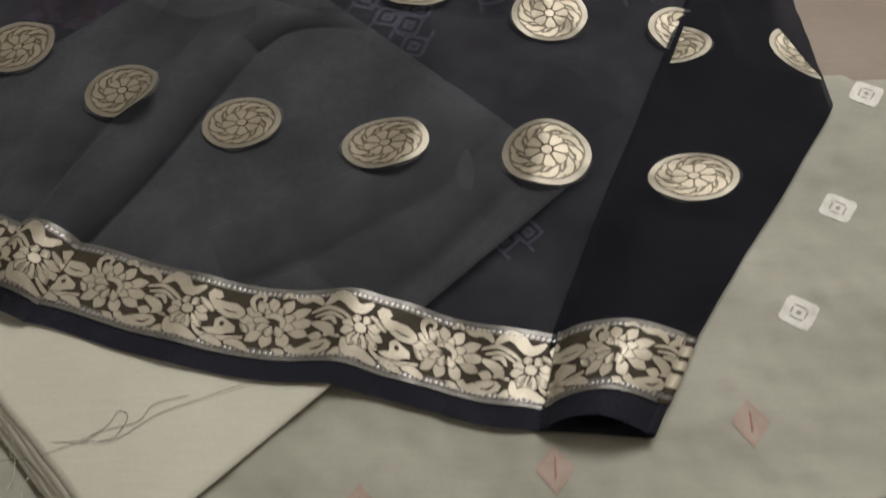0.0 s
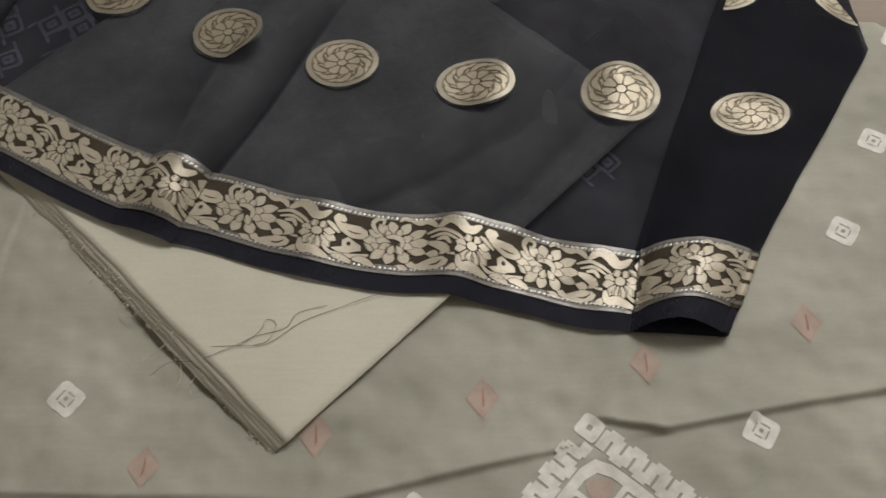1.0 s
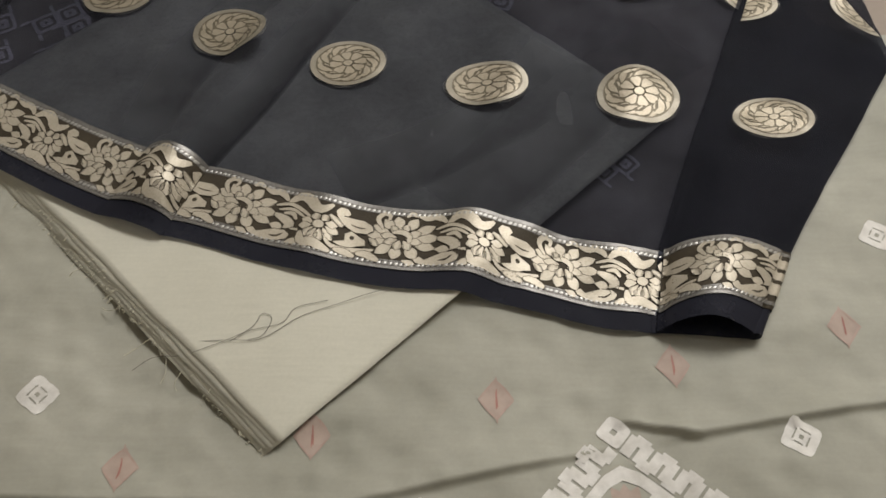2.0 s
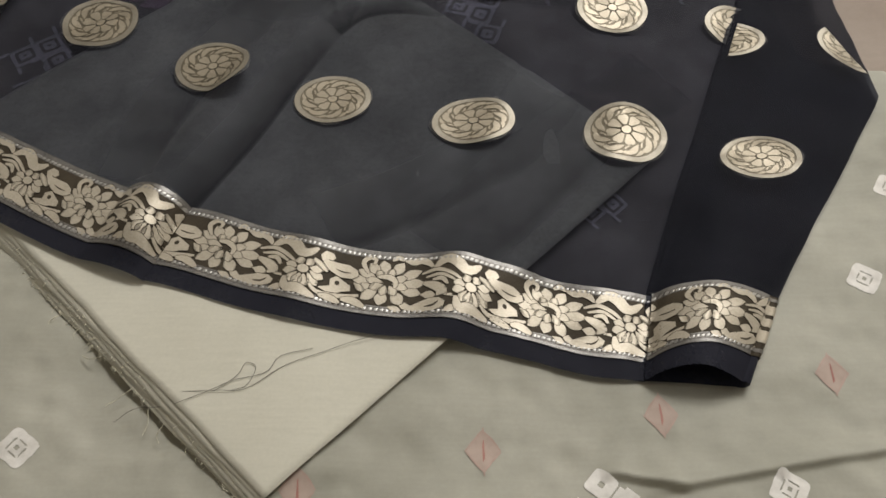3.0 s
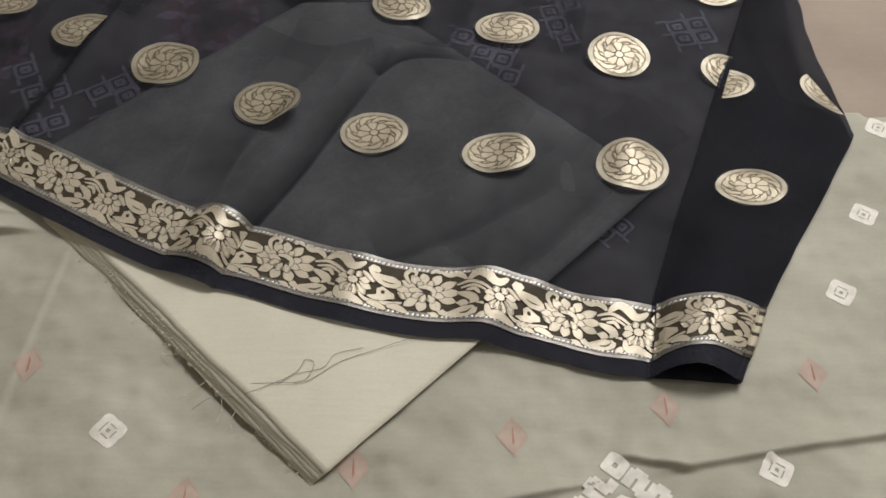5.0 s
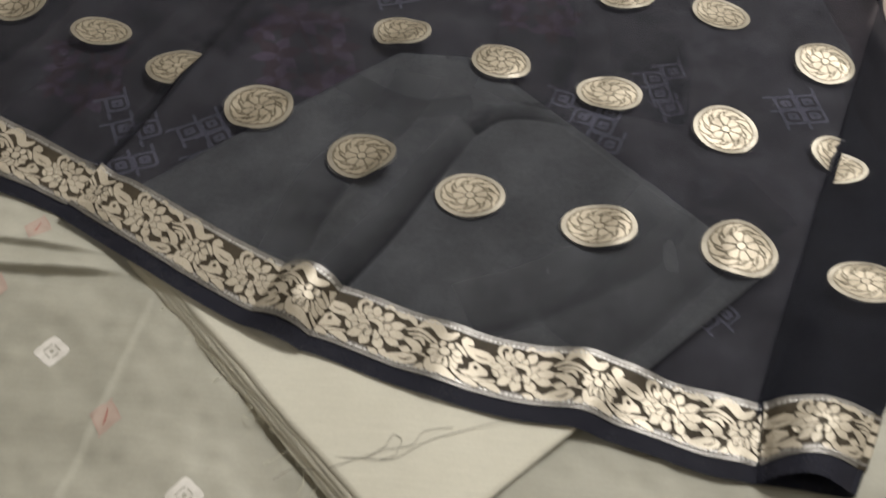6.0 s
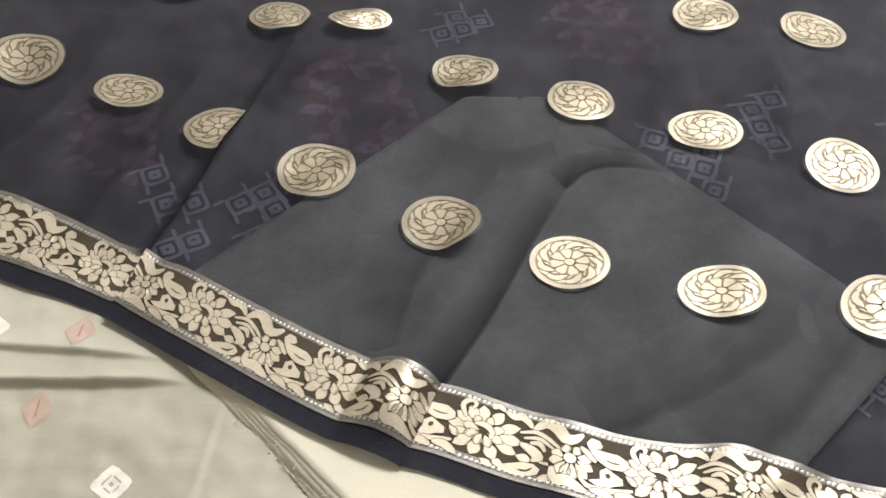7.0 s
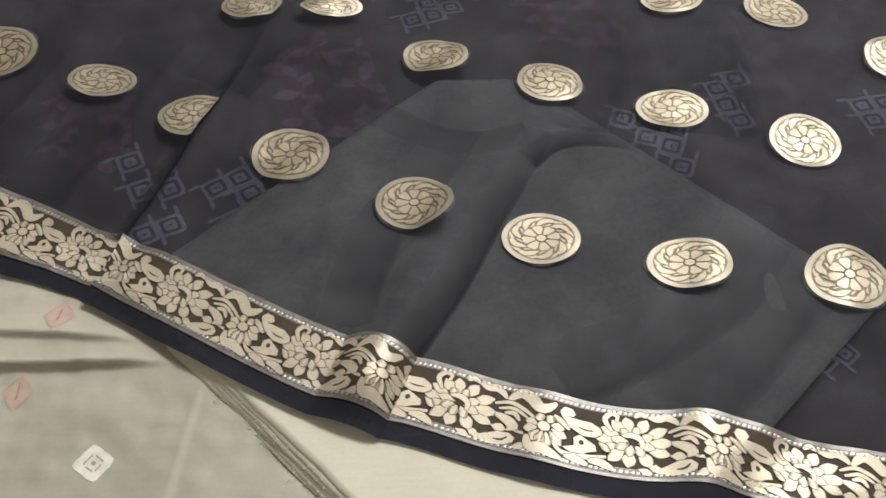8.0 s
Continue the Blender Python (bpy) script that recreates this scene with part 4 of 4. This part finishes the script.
PLEAT = (-0.4065, 0.4465, -0.361, 0.583)
CREASE_L, CREASE_R = (0.124, 0.405, 0.182, 0.555), (0.182, 0.555, 0.124, 0.405)
sheet_drape, flap_drape = surface(VOILE, VOILE), surface(FLAP, flap_place)
for cx, cy, rx, ry, deg in ((0.072, 0.4085, 0.0275, 0.0245, -4), (-0.0290, 0.4215, 0.028, 0.0215, 2), (-0.125, 0.4440, 0.0265, 0.0225, -3), (0.079, 0.541, 0.0265, 0.0235, -10),
                            (-0.0140, 0.5775, 0.028, 0.0215, 2), (0.007, 0.717, 0.027, 0.024, -6), (0.094, 0.700, 0.027, 0.024, -22), (-0.1065, 0.601, 0.0255, 0.023, -8),
                            (-0.195, 0.6365, 0.0265, 0.0215, -20), (-0.2105, 0.4735, 0.0270, 0.0235, -12), (-0.3005, 0.5245, 0.0285, 0.0270, -24), (-0.282, 0.6965, 0.026, 0.012, 4),
                            (-0.4545, 0.607, 0.0265, 0.0205, -10), (-0.5415, 0.640, 0.029, 0.027, -28), (-0.350, 0.703, 0.0255, 0.020, 2), (-0.44, 0.750, 0.027, 0.021, -8), (0.176, 0.634, 0.026, 0.022, -25)):
    medallion(cx, cy, rx, ry, math.radians(deg), sheet_drape)
medallion(-0.377, 0.566, 0.026, 0.024, math.radians(18), sheet_drape, PLEAT)
medallion(0.159, 0.389, 0.0275, 0.0195, math.radians(9), flap_drape)
medallion(0.172, 0.520, 0.027, 0.021, math.radians(-18), sheet_drape, CREASE_L)
medallion(0.158, 0.506, 0.027, 0.018, math.radians(-12), flap_drape, CREASE_R)
medallion(0.241, 0.486, 0.026, 0.016, math.radians(-52), flap_drape, (0.2515, 0.455, 0.2105, 0.550))


# ---- shade of the folds, painted as dark strips under the voile ----
def shade_strip(wide, mat, line):
    """A dark strip under the voile that paints a fold's shade, its crease on the right-hand side of the line."""
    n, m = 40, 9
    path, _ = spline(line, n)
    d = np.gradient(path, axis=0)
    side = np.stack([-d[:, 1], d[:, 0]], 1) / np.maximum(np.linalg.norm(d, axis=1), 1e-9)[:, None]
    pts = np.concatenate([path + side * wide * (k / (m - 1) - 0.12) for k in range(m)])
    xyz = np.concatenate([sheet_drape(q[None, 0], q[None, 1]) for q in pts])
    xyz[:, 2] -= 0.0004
    ob = mesh_part("fold_shade_strip", xyz, grid_faces(m, n + 1), mat, dupatta)
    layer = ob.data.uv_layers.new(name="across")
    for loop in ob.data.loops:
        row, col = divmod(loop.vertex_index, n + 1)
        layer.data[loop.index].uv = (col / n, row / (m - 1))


for wide, mat, line in ((0.040, FAINT_FOLD_SHADE, [(-0.238, 0.368), (-0.222, 0.439), (-0.186, 0.500), (-0.166, 0.548), (-0.160, 0.575)]),
                        (0.022, FOLD_SHADE, [(-0.207, 0.348), (-0.178, 0.400), (-0.148, 0.465), (-0.120, 0.522), (-0.112, 0.545)]),
                        (0.020, FOLD_SHADE, [(-0.124, 0.512), (-0.106, 0.530), (-0.080, 0.535), (-0.040, 0.528)]),
                        (0.026, FAINT_FOLD_SHADE, [(-0.130, 0.552), (-0.172, 0.544), (-0.205, 0.556), (-0.245, 0.582)]),
                        (0.013, PLEAT_SHADE, [(-0.407, 0.446), (-0.396, 0.482), (-0.372, 0.545), (-0.350, 0.620), (-0.330, 0.680)]),
                        (0.060, FAINT_FOLD_SHADE, [(-0.345, 0.590), (-0.318, 0.640), (-0.270, 0.668), (-0.230, 0.690)]),
                        (0.060, FAINT_FOLD_SHADE, [(-0.035, 0.298), (0.010, 0.345), (0.062, 0.400), (0.120, 0.450)]),
                        (0.050, FAINT_FOLD_SHADE, [(-0.115, 0.318), (-0.060, 0.345), (0.000, 0.385), (0.040, 0.440)]),
                        (0.070, FAINT_FOLD_SHADE, [(-0.070, 0.545), (-0.050, 0.610), (-0.048, 0.700)]),
                        (0.070, FAINT_FOLD_SHADE, [(0.040, 0.545), (0.050, 0.620), (0.045, 0.710)]),
                        (0.050, FAINT_FOLD_SHADE, [(-0.462, 0.480), (-0.430, 0.560), (-0.405, 0.660)]),
                        (0.060, FAINT_FOLD_SHADE, [(-0.560, 0.520), (-0.515, 0.580), (-0.480, 0.700)])):
    shade_strip(wide, mat, line)
